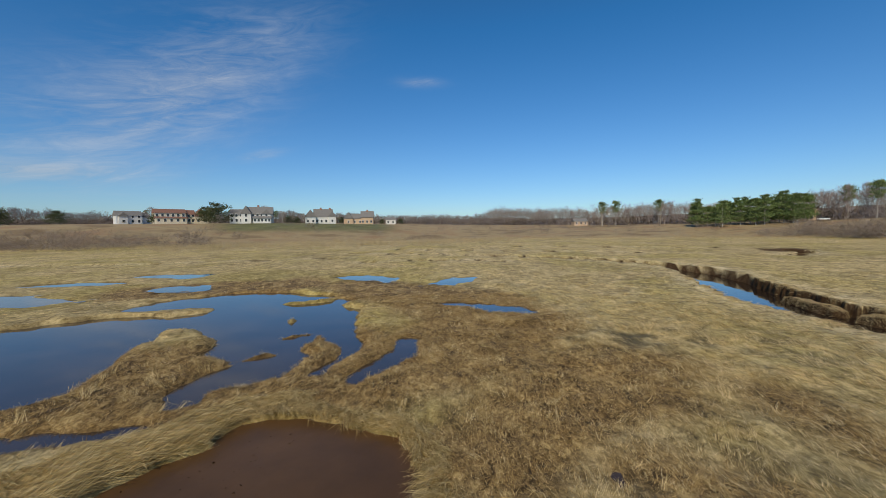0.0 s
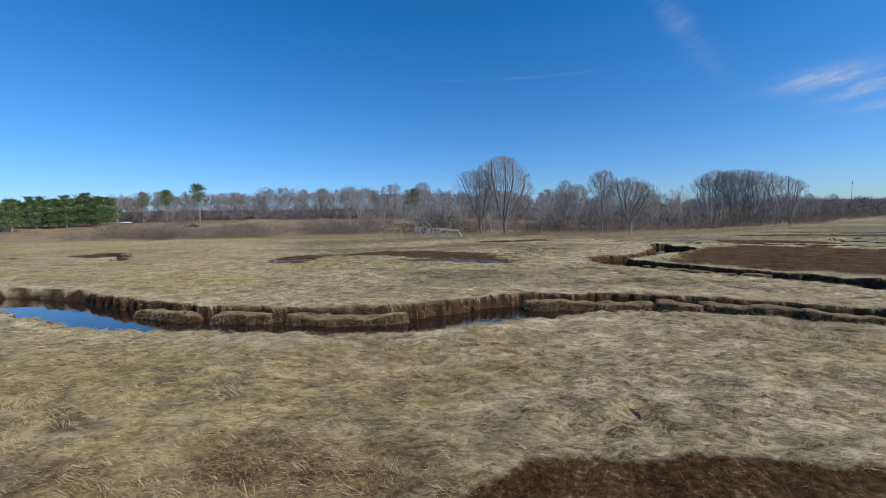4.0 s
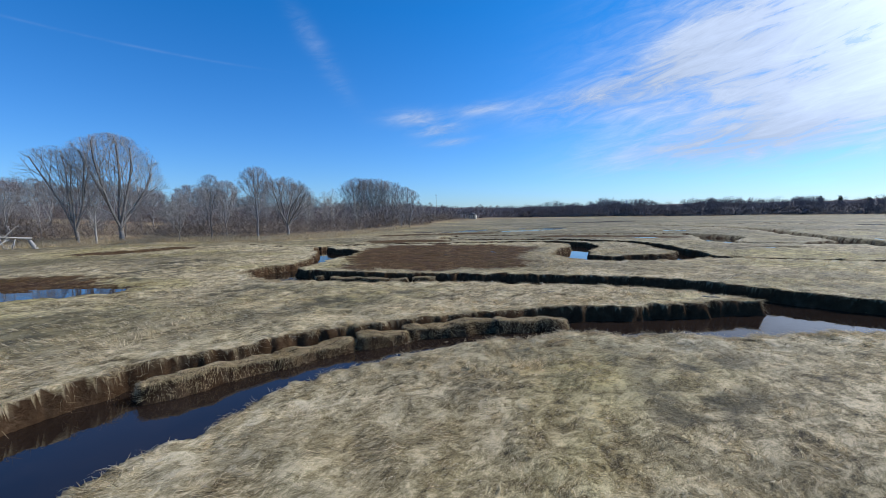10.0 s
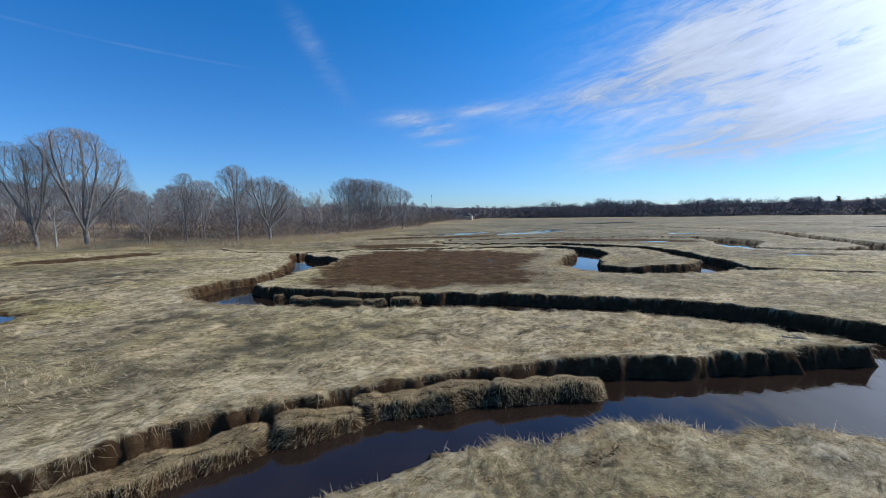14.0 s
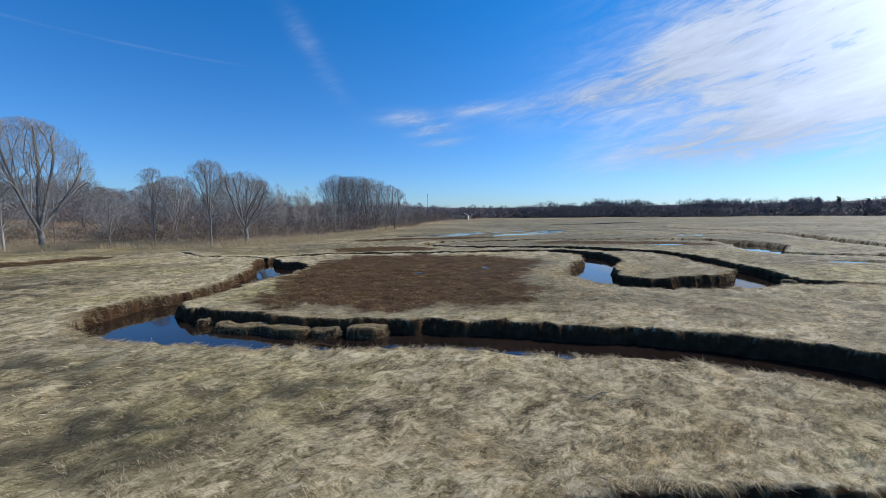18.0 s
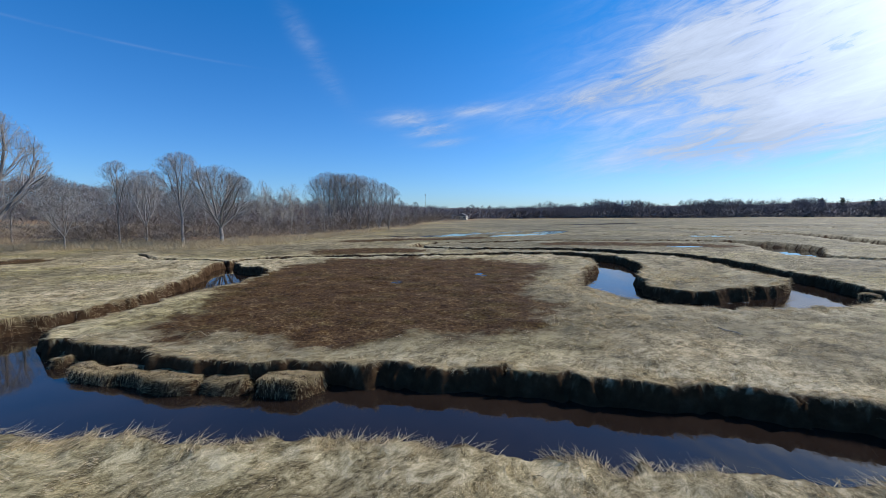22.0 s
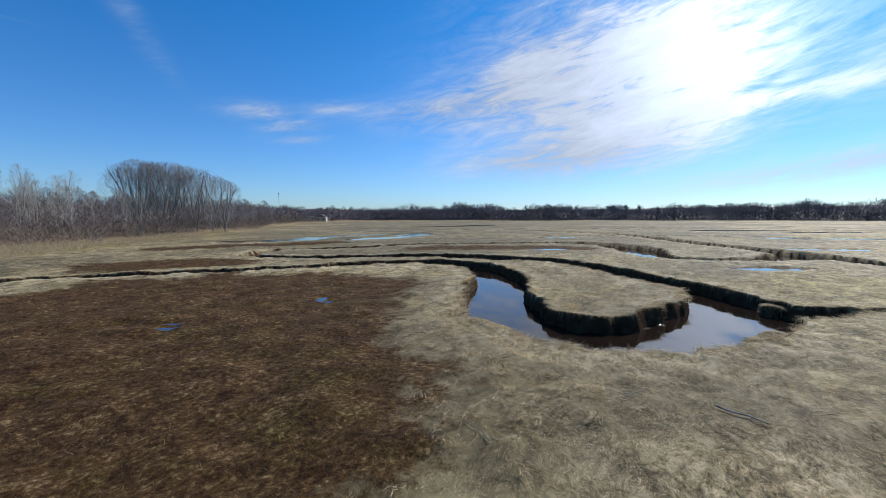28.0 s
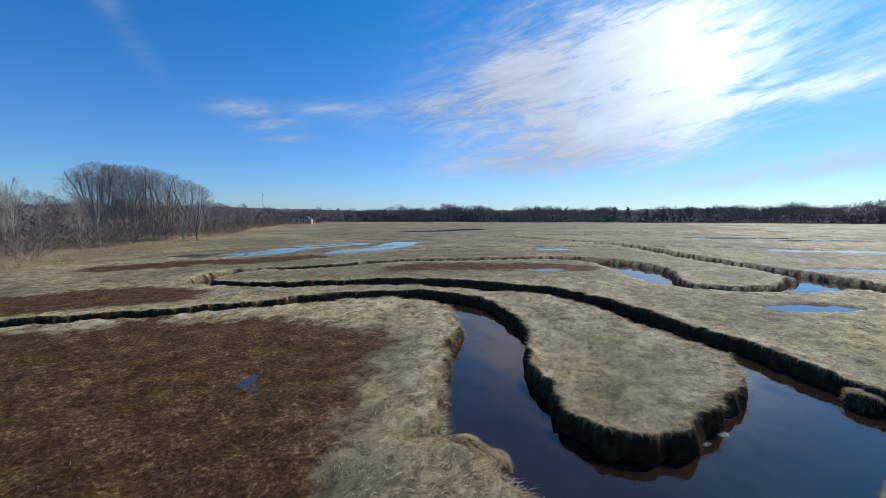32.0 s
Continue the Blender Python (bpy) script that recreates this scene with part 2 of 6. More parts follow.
# darker, browner beds drawn out over the far marsh
bed = noise_tex(nt, 0.045, 6, 0.68, (1, 0.6, 1), 25, 0.8)
base = blend(nt, mathn(nt, "MULTIPLY", ramp(nt, bed, [(0.45, (0, 0, 0)), (0.57, (0.8, 0.8, 0.8))]), mathn(nt, "SUBTRACT", 1.0, mathn(nt, "MULTIPLY", golden(nt), 0.85))), base, ramp(nt, mid, [(0.4, (0.10, 0.078, 0.034)), (0.6, (0.27, 0.215, 0.11))]))
stub = ramp(nt, mathn(nt, "ADD", mathn(nt, "MULTIPLY", fine_n, 0.6), mathn(nt, "MULTIPLY", mid, 0.4)),
            [(0.42, (0.060, 0.034, 0.011)), (0.485, (0.20, 0.122, 0.043)), (0.54, (0.38, 0.25, 0.100)), (0.60, (0.64, 0.47, 0.21))])
matted = ramp(nt, mathn(nt, "ADD", mathn(nt, "MULTIPLY", fine_n, 0.5), mathn(nt, "MULTIPLY", tangle, 0.5)),
              [(0.38, (0.030, 0.024, 0.010)), (0.48, (0.085, 0.066, 0.028)), (0.56, (0.17, 0.132, 0.060)), (0.66, (0.36, 0.285, 0.14))])
base = blend(nt, attribute(nt, "thin"), base, matted)
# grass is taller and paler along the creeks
pale = ramp(nt, tuft_shade, [(0.42, (0.10, 0.072, 0.030)), (0.46, (0.36, 0.275, 0.135)), (0.50, (0.66, 0.53, 0.295)), (0.545, (0.96, 0.81, 0.53))])
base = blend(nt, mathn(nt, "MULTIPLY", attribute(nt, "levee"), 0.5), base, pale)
# the far marsh to the south is blended towards a dull olive-brown
dull = ramp(nt, mathn(nt, "ADD", mathn(nt, "MULTIPLY", clump, 0.5), mathn(nt, "MULTIPLY", noise_tex(nt, 0.22, 6, 0.7), 0.5)),
            [(0.42, (0.050, 0.042, 0.018)), (0.50, (0.16, 0.132, 0.066)), (0.58, (0.36, 0.30, 0.17))])
base = blend(nt, mathn(nt, "MULTIPLY", attribute(nt, "low"), 0.75), base, dull)
base = blend(nt, attribute(nt, "stubble"), base, stub)
grit, moss = noise_tex(nt, 6.5, 7, 0.8), noise_tex(nt, 0.9, 5, 0.7)
pan = ramp(nt, mathn(nt, "ADD", mathn(nt, "MULTIPLY", grit, 0.7), mathn(nt, "MULTIPLY", moss, 0.3)),
           [(0.40, (0.028, 0.013, 0.005)), (0.48, (0.080, 0.041, 0.015)), (0.545, (0.150, 0.085, 0.032)), (0.58, (0.27, 0.175, 0.080)), (0.63, (0.45, 0.33, 0.18))])
# moss greens the pans here and there
pan = blend(nt, ramp(nt, noise_tex(nt, 0.35, 5, 0.7), [(0.50, (0, 0, 0)), (0.62, (0.4, 0.4, 0.4))]), pan, (0.72, 0.98, 0.45), "MULTIPLY")
ragged = mathn(nt, "ADD", mathn(nt, "MULTIPLY", mathn(nt, "SUBTRACT", noise_tex(nt, 1.1, 9, 0.72), 0.5), 1.9), mathn(nt, "MULTIPLY", mathn(nt, "SUBTRACT", fine_n, 0.5), 0.9))
panmask = mathn(nt, "MINIMUM", mathn(nt, "MAXIMUM", mathn(nt, "ADD", mathn(nt, "MULTIPLY", mathn(nt, "SUBTRACT", mathn(nt, "ADD", attribute(nt, "pan"), ragged), 0.36), 2.8), 0.5), 0.0), 1.0)
panmask = mathn(nt, "MULTIPLY", panmask, mathn(nt, "MINIMUM", mathn(nt, "MULTIPLY", attribute(nt, "pan"), 9.0), 1.0))
base = blend(nt, panmask, base, pan)
field = ramp(nt, noise_tex(nt, 0.05, 5), [(0.40, (0.24, 0.165, 0.085)), (0.5, (0.38, 0.29, 0.155)), (0.62, (0.33, 0.21, 0.11))])
base = blend(nt, attribute(nt, "field"), base, field)
lawn = ramp(nt, noise_tex(nt, 0.12, 4), [(0.35, (0.115, 0.12, 0.045)), (0.65, (0.20, 0.19, 0.075))])
base = blend(nt, attribute(nt, "lawn"), base, lawn)
litter = ramp(nt, noise_tex(nt, 0.3, 5), [(0.38, (0.085, 0.064, 0.052)), (0.62, (0.21, 0.162, 0.13))])
base = blend(nt, attribute(nt, "litter"), base, litter)
mudc = ramp(nt, mathn(nt, "ADD", mathn(nt, "MULTIPLY", noise_tex(nt, 2.5, 5), 0.6), mathn(nt, "MULTIPLY", tangle, 0.4)),
            [(0.3, (0.034, 0.017, 0.009)), (0.55, (0.088, 0.052, 0.027)), (0.75, (0.17, 0.112, 0.066))])
mudmask = attribute(nt, "mud")
base = blend(nt, mudmask, base, mudc)
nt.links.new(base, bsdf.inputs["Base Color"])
nt.links.new(mathn(nt, "MULTIPLY", mathn(nt, "SUBTRACT", 1.0, mathn(nt, "MAXIMUM", mathn(nt, "MULTIPLY", panmask, 0.75), mathn(nt, "MULTIPLY", mudmask, 0.92))), 0.25), bsdf.inputs["Specular IOR Level"])
nt.links.new(mathn(nt, "ADD", 0.72, mathn(nt, "MULTIPLY", mudmask, 0.1)), bsdf.inputs["Roughness"])
bump(nt, bsdf, mathn(nt, "ADD", clump, mathn(nt, "ADD", mathn(nt, "MULTIPLY", fine_n, 0.6), mathn(nt, "MULTIPLY", tangle, 0.25))), 0.8, 0.12)


def water_material(name, deep, rough, ripple):
    m, nt, bsdf = material(name, rough)
    col = ramp(nt, noise_tex(nt, 0.5, 4), [(0.35, deep), (0.7, tuple(c * 1.7 for c in deep))])
    nt.links.new(col, bsdf.inputs["Base Color"])
    bsdf.inputs["IOR"].default_value = 1.42
    bump(nt, bsdf, noise_tex(nt, 3.5, 3, 0.5, (1, 0.5, 1), 20), ripple, 0.02)
    return m


WATER = water_material("creek_water", (0.018, 0.012, 0.009), 0.03, 0.04)
POOL_WATER = water_material("pool_water", (0.040, 0.028, 0.022), 0.04, 0.06)
MUD_WATER = water_material("mud_water", (0.070, 0.036, 0.015), 0.34, 0.25)
MUD_WATER.node_tree.nodes["Principled BSDF"].inputs["IOR"].default_value = 1.28


def blade_material(name, gold, grey=None, soft=0.42):
    """Dead grass: the colour goes by blade, with patches that stand in for lit and shaded tufts, and some light comes
    through.
    """
    m, nt, bsdf = material(name, 0.55)
    bsdf.inputs["Specular IOR Level"].default_value = 0.45
    fac = mathn(nt, "ADD", mathn(nt, "MULTIPLY", island_random(nt), 0.30), mathn(nt, "ADD", mathn(nt, "MULTIPLY", noise_tex(nt, 0.5, 4), 0.25), mathn(nt, "MULTIPLY", noise_tex(nt, 5.5, 3, 0.65), 0.45)))
    col = ramp(nt, fac, gold)
    if grey:
        col = blend(nt, golden(nt), ramp(nt, fac, grey), col)
    nt.links.new(col, bsdf.inputs["Base Color"])
    thin = nt.nodes.new("ShaderNodeBsdfTranslucent")
    nt.links.new(col, thin.inputs[0])
    add = nt.nodes.new("ShaderNodeMixShader")
    add.inputs[0].default_value = soft
    nt.links.new(bsdf.outputs[0], add.inputs[1])
    nt.links.new(thin.outputs[0], add.inputs[2])
    nt.links.new(add.outputs[0], nt.nodes["Material Output"].inputs[0])
    return m


STRAW = blade_material("dead_grass", [(0.33, (0.12, 0.081, 0.030)), (0.42, (0.43, 0.316, 0.132)), (0.51, (0.72, 0.555, 0.265)), (0.62, (0.93, 0.76, 0.44))],
                       [(0.33, (0.080, 0.056, 0.025)), (0.41, (0.38, 0.288, 0.146)), (0.50, (0.69, 0.545, 0.31)), (0.60, (0.92, 0.765, 0.50))])
PALE_STRAW = blade_material("creekside_grass", [(0.33, (0.12, 0.085, 0.036)), (0.41, (0.45, 0.345, 0.170)), (0.50, (0.74, 0.59, 0.335)), (0.60, (0.94, 0.79, 0.52))])
LEVEE = blade_material("levee_grass", [(0.25, (0.22, 0.155, 0.06)), (0.5, (0.58, 0.44, 0.20)), (0.72, (0.86, 0.71, 0.41))])
THATCH = blade_material("hanging_grass", [(0.24, (0.13, 0.088, 0.038)), (0.38, (0.42, 0.312, 0.150)), (0.54, (0.70, 0.545, 0.285)), (0.72, (0.88, 0.72, 0.43))],
                        [(0.24, (0.12, 0.085, 0.040)), (0.38, (0.41, 0.312, 0.162)), (0.54, (0.68, 0.54, 0.31)), (0.72, (0.87, 0.73, 0.48))])
STUBBLE = blade_material("stubble_grass", [(0.24, (0.095, 0.055, 0.018)), (0.40, (0.30, 0.188, 0.068)), (0.55, (0.54, 0.375, 0.162)), (0.71, (0.78, 0.60, 0.31))])
PAN_GROWTH = blade_material("pan_growth", [(0.24, (0.036, 0.019, 0.007)), (0.44, (0.12, 0.066, 0.024)), (0.58, (0.25, 0.16, 0.068)), (0.72, (0.55, 0.43, 0.25))])
REED = blade_material("reeds", [(0.2, (0.38, 0.28, 0.16)), (0.6, (0.56, 0.45, 0.28)), (0.85, (0.66, 0.55, 0.38))])
BARK = speckled("grey_bark", [(0.19, 0.168, 0.145), (0.30, 0.275, 0.245), (0.43, 0.40, 0.37)], 2.2, 0.95, 0.5, 0.03, per_object=0.3)
TWIG = speckled("twigs", [(0.22, 0.202, 0.186), (0.31, 0.290, 0.272), (0.43, 0.41, 0.39)], 1.0, 0.95, 0.0, per_island=0.4, per_object=0.2)
PALE_BARK = speckled("pale_bark", [(0.30, 0.265, 0.215), (0.42, 0.38, 0.32), (0.55, 0.52, 0.46)], 3.0, 0.9, 0.4, 0.02)
WOODS = speckled("far_woods", [(0.15, 0.118, 0.107), (0.26, 0.212, 0.193), (0.40, 0.345, 0.318)], 0.02, 0.95, 0.0, per_island=0.55)
# far copy of WOODS with haze and backlit shade put into its colour
HAZED_WOODS = speckled("haze_tinted_woods", [(0.13, 0.115, 0.12), (0.19, 0.17, 0.175), (0.27, 0.245, 0.25)], 0.02, 0.95, 0.0, per_island=0.5)
BRUSH = speckled("brush", [(0.12, 0.092, 0.074), (0.22, 0.175, 0.145), (0.34, 0.285, 0.24)], 0.08, 0.95, 0.0, per_island=0.5)
NEEDLES = speckled("pine_needles", [(0.060, 0.100, 0.030), (0.125, 0.185, 0.058), (0.20, 0.26, 0.095)], 0.4, 0.8, 0.0, per_island=0.55)
DARK_NEEDLES = speckled("cedar_needles", [(0.035, 0.050, 0.022), (0.065, 0.085, 0.036), (0.11, 0.125, 0.058)], 0.4, 0.85, 0.0, per_island=0.5)

# ---- helpers for building ----
def fast_mesh(name, verts, faces, mat):
    """A mesh from numpy arrays of places and of triangles or quads."""
    me = bpy.data.meshes.new(name)
    n, k = faces.shape
    me.vertices.add(len(verts))
    me.vertices.foreach_set("co", np.ascontiguousarray(verts, dtype=np.float32).ravel())
    me.loops.add(n * k)
    me.loops.foreach_set("vertex_index", np.ascontiguousarray(faces, dtype=np.int32).ravel())
    me.polygons.add(n)
    me.polygons.foreach_set("loop_start", np.arange(0, n * k, k, dtype=np.int32))
    me.update(calc_edges=True)
    me.materials.append(mat)
    return me


def part(name, bm, mat, parent, label=""):
    """Links a bmesh as one mesh under a thing or a part."""
    me = bpy.data.meshes.new(name)
    bm.to_mesh(me)
    bm.free()
    me.materials.append(mat)
    ob = new(name, me)
    ob.parent = parent
    return tagged(ob, label)


def part_mesh(name, me, parent, label=""):
    ob = new(name, me)
    ob.parent = parent
    return tagged(ob, label)


def value_noise(x, y, seed):
    """Smooth noise from 0 to 1 on the unit lattice."""
    xi, yi = np.floor(x), np.floor(y)
    fx, fy = x - xi, y - yi
    fx, fy = fx * fx * (3 - 2 * fx), fy * fy * (3 - 2 * fy)

    def corner(a, b):
        s = np.sin(a * 127.1 + b * 311.7 + seed * 74.7) * 43758.5453
        return s - np.floor(s)

    a = corner(xi, yi) * (1 - fx) + corner(xi + 1, yi) * fx
    b = corner(xi, yi + 1) * (1 - fx) + corner(xi + 1, yi + 1) * fx
    return a * (1 - fy) + b * fy


def fbm(x, y, scale, seed, octaves=3):
    total, amp, norm = 0.0, 1.0, 0.0
    for k in range(octaves):
        total = total + amp * value_noise(x * scale * 2**k, y * scale * 2**k, seed + 17 * k)
        norm += amp
        amp *= 0.5
    return total / norm


def smooth(t):
    t = np.clip(t, 0, 1)
    return t * t * (3 - 2 * t)


def glide(points, steps=4):
    """A smooth line through the given points, of any number of columns."""
    p = np.array(points, float)
    p = np.vstack([2 * p[0] - p[1], p, 2 * p[-1] - p[-2]])
    out = []
    for a, b, c, d in zip(p[:-3], p[1:-2], p[2:-1], p[3:]):
        for k in range(steps):
            t = k / steps
            out.append(0.5 * (2 * b + (c - a) * t + (2 * a - 5 * b + 4 * c - d) * t**2 + (3 * b - a - 3 * c + d) * t**3))
    out.append(p[-2])
    return np.array(out)


def reach(x, y, chain, margin=8.0):
    """Distance to a chain of rounds (x, y, radius): negative inside, 50 far off."""
    out = np.full(x.shape, 50.0)
    line = glide(chain) if len(chain) > 1 else np.array([chain[0], chain[0]], float)
    for (ax, ay, ar), (bx, by, br) in zip(line[:-1], line[1:]):
        m = margin + max(ar, br)
        near = (x > min(ax, bx) - m) & (x < max(ax, bx) + m) & (y > min(ay, by) - m) & (y < max(ay, by) + m)
        if not near.any():
            continue
        px, py = x[near], y[near]
        dx, dy = bx - ax, by - ay
        t = np.clip(((px - ax) * dx + (py - ay) * dy) / (dx * dx + dy * dy + 1e-9), 0, 1)
        d = np.hypot(px - ax - t * dx, py - ay - t * dy) - (ar + (br - ar) * t)
        out[near] = np.minimum(out[near], d)
    return out


# ---- the plan: creeks, pools, pans and the rise of the land ----
TOP, WATER_Z = 0.2, -0.42
# creek lines and widths are placed to fit the camera's view
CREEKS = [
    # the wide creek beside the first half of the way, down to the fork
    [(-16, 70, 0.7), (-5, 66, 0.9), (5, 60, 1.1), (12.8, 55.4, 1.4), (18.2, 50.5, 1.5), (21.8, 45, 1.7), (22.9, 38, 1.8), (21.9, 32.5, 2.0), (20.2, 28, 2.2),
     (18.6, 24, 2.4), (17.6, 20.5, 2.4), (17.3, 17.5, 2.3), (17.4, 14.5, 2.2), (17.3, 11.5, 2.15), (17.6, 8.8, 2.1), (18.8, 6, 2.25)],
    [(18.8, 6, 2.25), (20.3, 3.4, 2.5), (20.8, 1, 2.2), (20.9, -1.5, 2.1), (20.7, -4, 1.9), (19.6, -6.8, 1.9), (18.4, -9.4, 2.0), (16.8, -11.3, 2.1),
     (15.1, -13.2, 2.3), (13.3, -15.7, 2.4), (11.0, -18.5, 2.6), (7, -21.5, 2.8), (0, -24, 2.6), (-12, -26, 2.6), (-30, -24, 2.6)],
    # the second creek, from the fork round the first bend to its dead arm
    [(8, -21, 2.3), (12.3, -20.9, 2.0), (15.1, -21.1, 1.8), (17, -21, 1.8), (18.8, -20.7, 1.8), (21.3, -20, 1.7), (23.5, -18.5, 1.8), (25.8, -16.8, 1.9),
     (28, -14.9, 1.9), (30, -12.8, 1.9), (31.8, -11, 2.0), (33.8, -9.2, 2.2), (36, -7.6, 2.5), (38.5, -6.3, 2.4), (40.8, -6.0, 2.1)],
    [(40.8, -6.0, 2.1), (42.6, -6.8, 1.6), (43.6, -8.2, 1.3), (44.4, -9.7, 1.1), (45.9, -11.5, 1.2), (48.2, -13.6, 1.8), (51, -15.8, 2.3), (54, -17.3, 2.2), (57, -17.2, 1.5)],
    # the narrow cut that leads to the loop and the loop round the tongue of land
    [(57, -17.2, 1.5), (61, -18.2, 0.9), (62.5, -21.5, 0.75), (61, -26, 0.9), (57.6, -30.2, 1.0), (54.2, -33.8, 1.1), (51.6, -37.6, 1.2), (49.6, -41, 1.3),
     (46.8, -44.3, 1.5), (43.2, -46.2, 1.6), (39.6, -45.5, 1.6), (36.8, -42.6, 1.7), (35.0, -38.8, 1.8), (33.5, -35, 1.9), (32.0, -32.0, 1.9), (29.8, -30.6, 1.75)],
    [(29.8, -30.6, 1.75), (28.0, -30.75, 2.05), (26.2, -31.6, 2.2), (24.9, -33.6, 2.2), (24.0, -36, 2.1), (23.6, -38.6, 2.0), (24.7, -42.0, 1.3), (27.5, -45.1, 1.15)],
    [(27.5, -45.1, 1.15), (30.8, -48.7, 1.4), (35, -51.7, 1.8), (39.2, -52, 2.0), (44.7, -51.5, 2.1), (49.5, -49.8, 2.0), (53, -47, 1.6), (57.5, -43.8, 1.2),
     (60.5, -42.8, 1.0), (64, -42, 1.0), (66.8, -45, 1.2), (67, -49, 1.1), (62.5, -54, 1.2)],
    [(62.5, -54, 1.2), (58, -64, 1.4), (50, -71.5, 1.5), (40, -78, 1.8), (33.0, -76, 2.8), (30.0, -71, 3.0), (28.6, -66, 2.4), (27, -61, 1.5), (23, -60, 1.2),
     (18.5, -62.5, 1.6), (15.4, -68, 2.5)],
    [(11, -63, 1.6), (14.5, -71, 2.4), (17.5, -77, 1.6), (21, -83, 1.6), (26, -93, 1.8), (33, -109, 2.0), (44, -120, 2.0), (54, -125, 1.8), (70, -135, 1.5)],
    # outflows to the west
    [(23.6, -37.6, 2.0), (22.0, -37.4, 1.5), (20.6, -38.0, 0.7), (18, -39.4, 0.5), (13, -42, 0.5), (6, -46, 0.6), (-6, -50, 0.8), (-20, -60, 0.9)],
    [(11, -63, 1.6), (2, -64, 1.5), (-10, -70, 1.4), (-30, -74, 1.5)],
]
DITCHES = [
    [(62, -19, 0.35), (70, -14, 0.3), (78, -13, 0.3)],
    [(74, -76, 0.5), (62, -88, 0.6), (45, -100, 0.6), (20, -112, 0.7), (-10, -118, 0.7)],
    [(90, -120, 0.9), (60, -150, 1.0), (20, -165, 1.0), (-40, -160, 1.0)],
    [(30, 62, 0.4), (18, 70, 0.5), (4, 76, 0.5), (-12, 84, 0.5)],
    [(50, 72, 0.5), (34, 82, 0.5), (12, 92, 0.5)],
    [(46, 52, 0.9), (52, 57, 1.0), (56, 64, 0.8)],
    [(64, -150, 0.8), (48, -160, 0.9), (26, -192, 1.0), (9, -174, 1.0), (-22, -182, 1.0)],
    [(40, -205, 1.0), (20, -214, 1.2), (-9, -221, 1.2), (-40, -240, 1.2)],
    [(-60, 52, 0.4), (-44, 50, 0.5), (-30, 54, 0.5), (-14, 58, 0.5)],
    [(8, 48, 0.35), (0, 52, 0.4), (-10, 50, 0.3)],
]
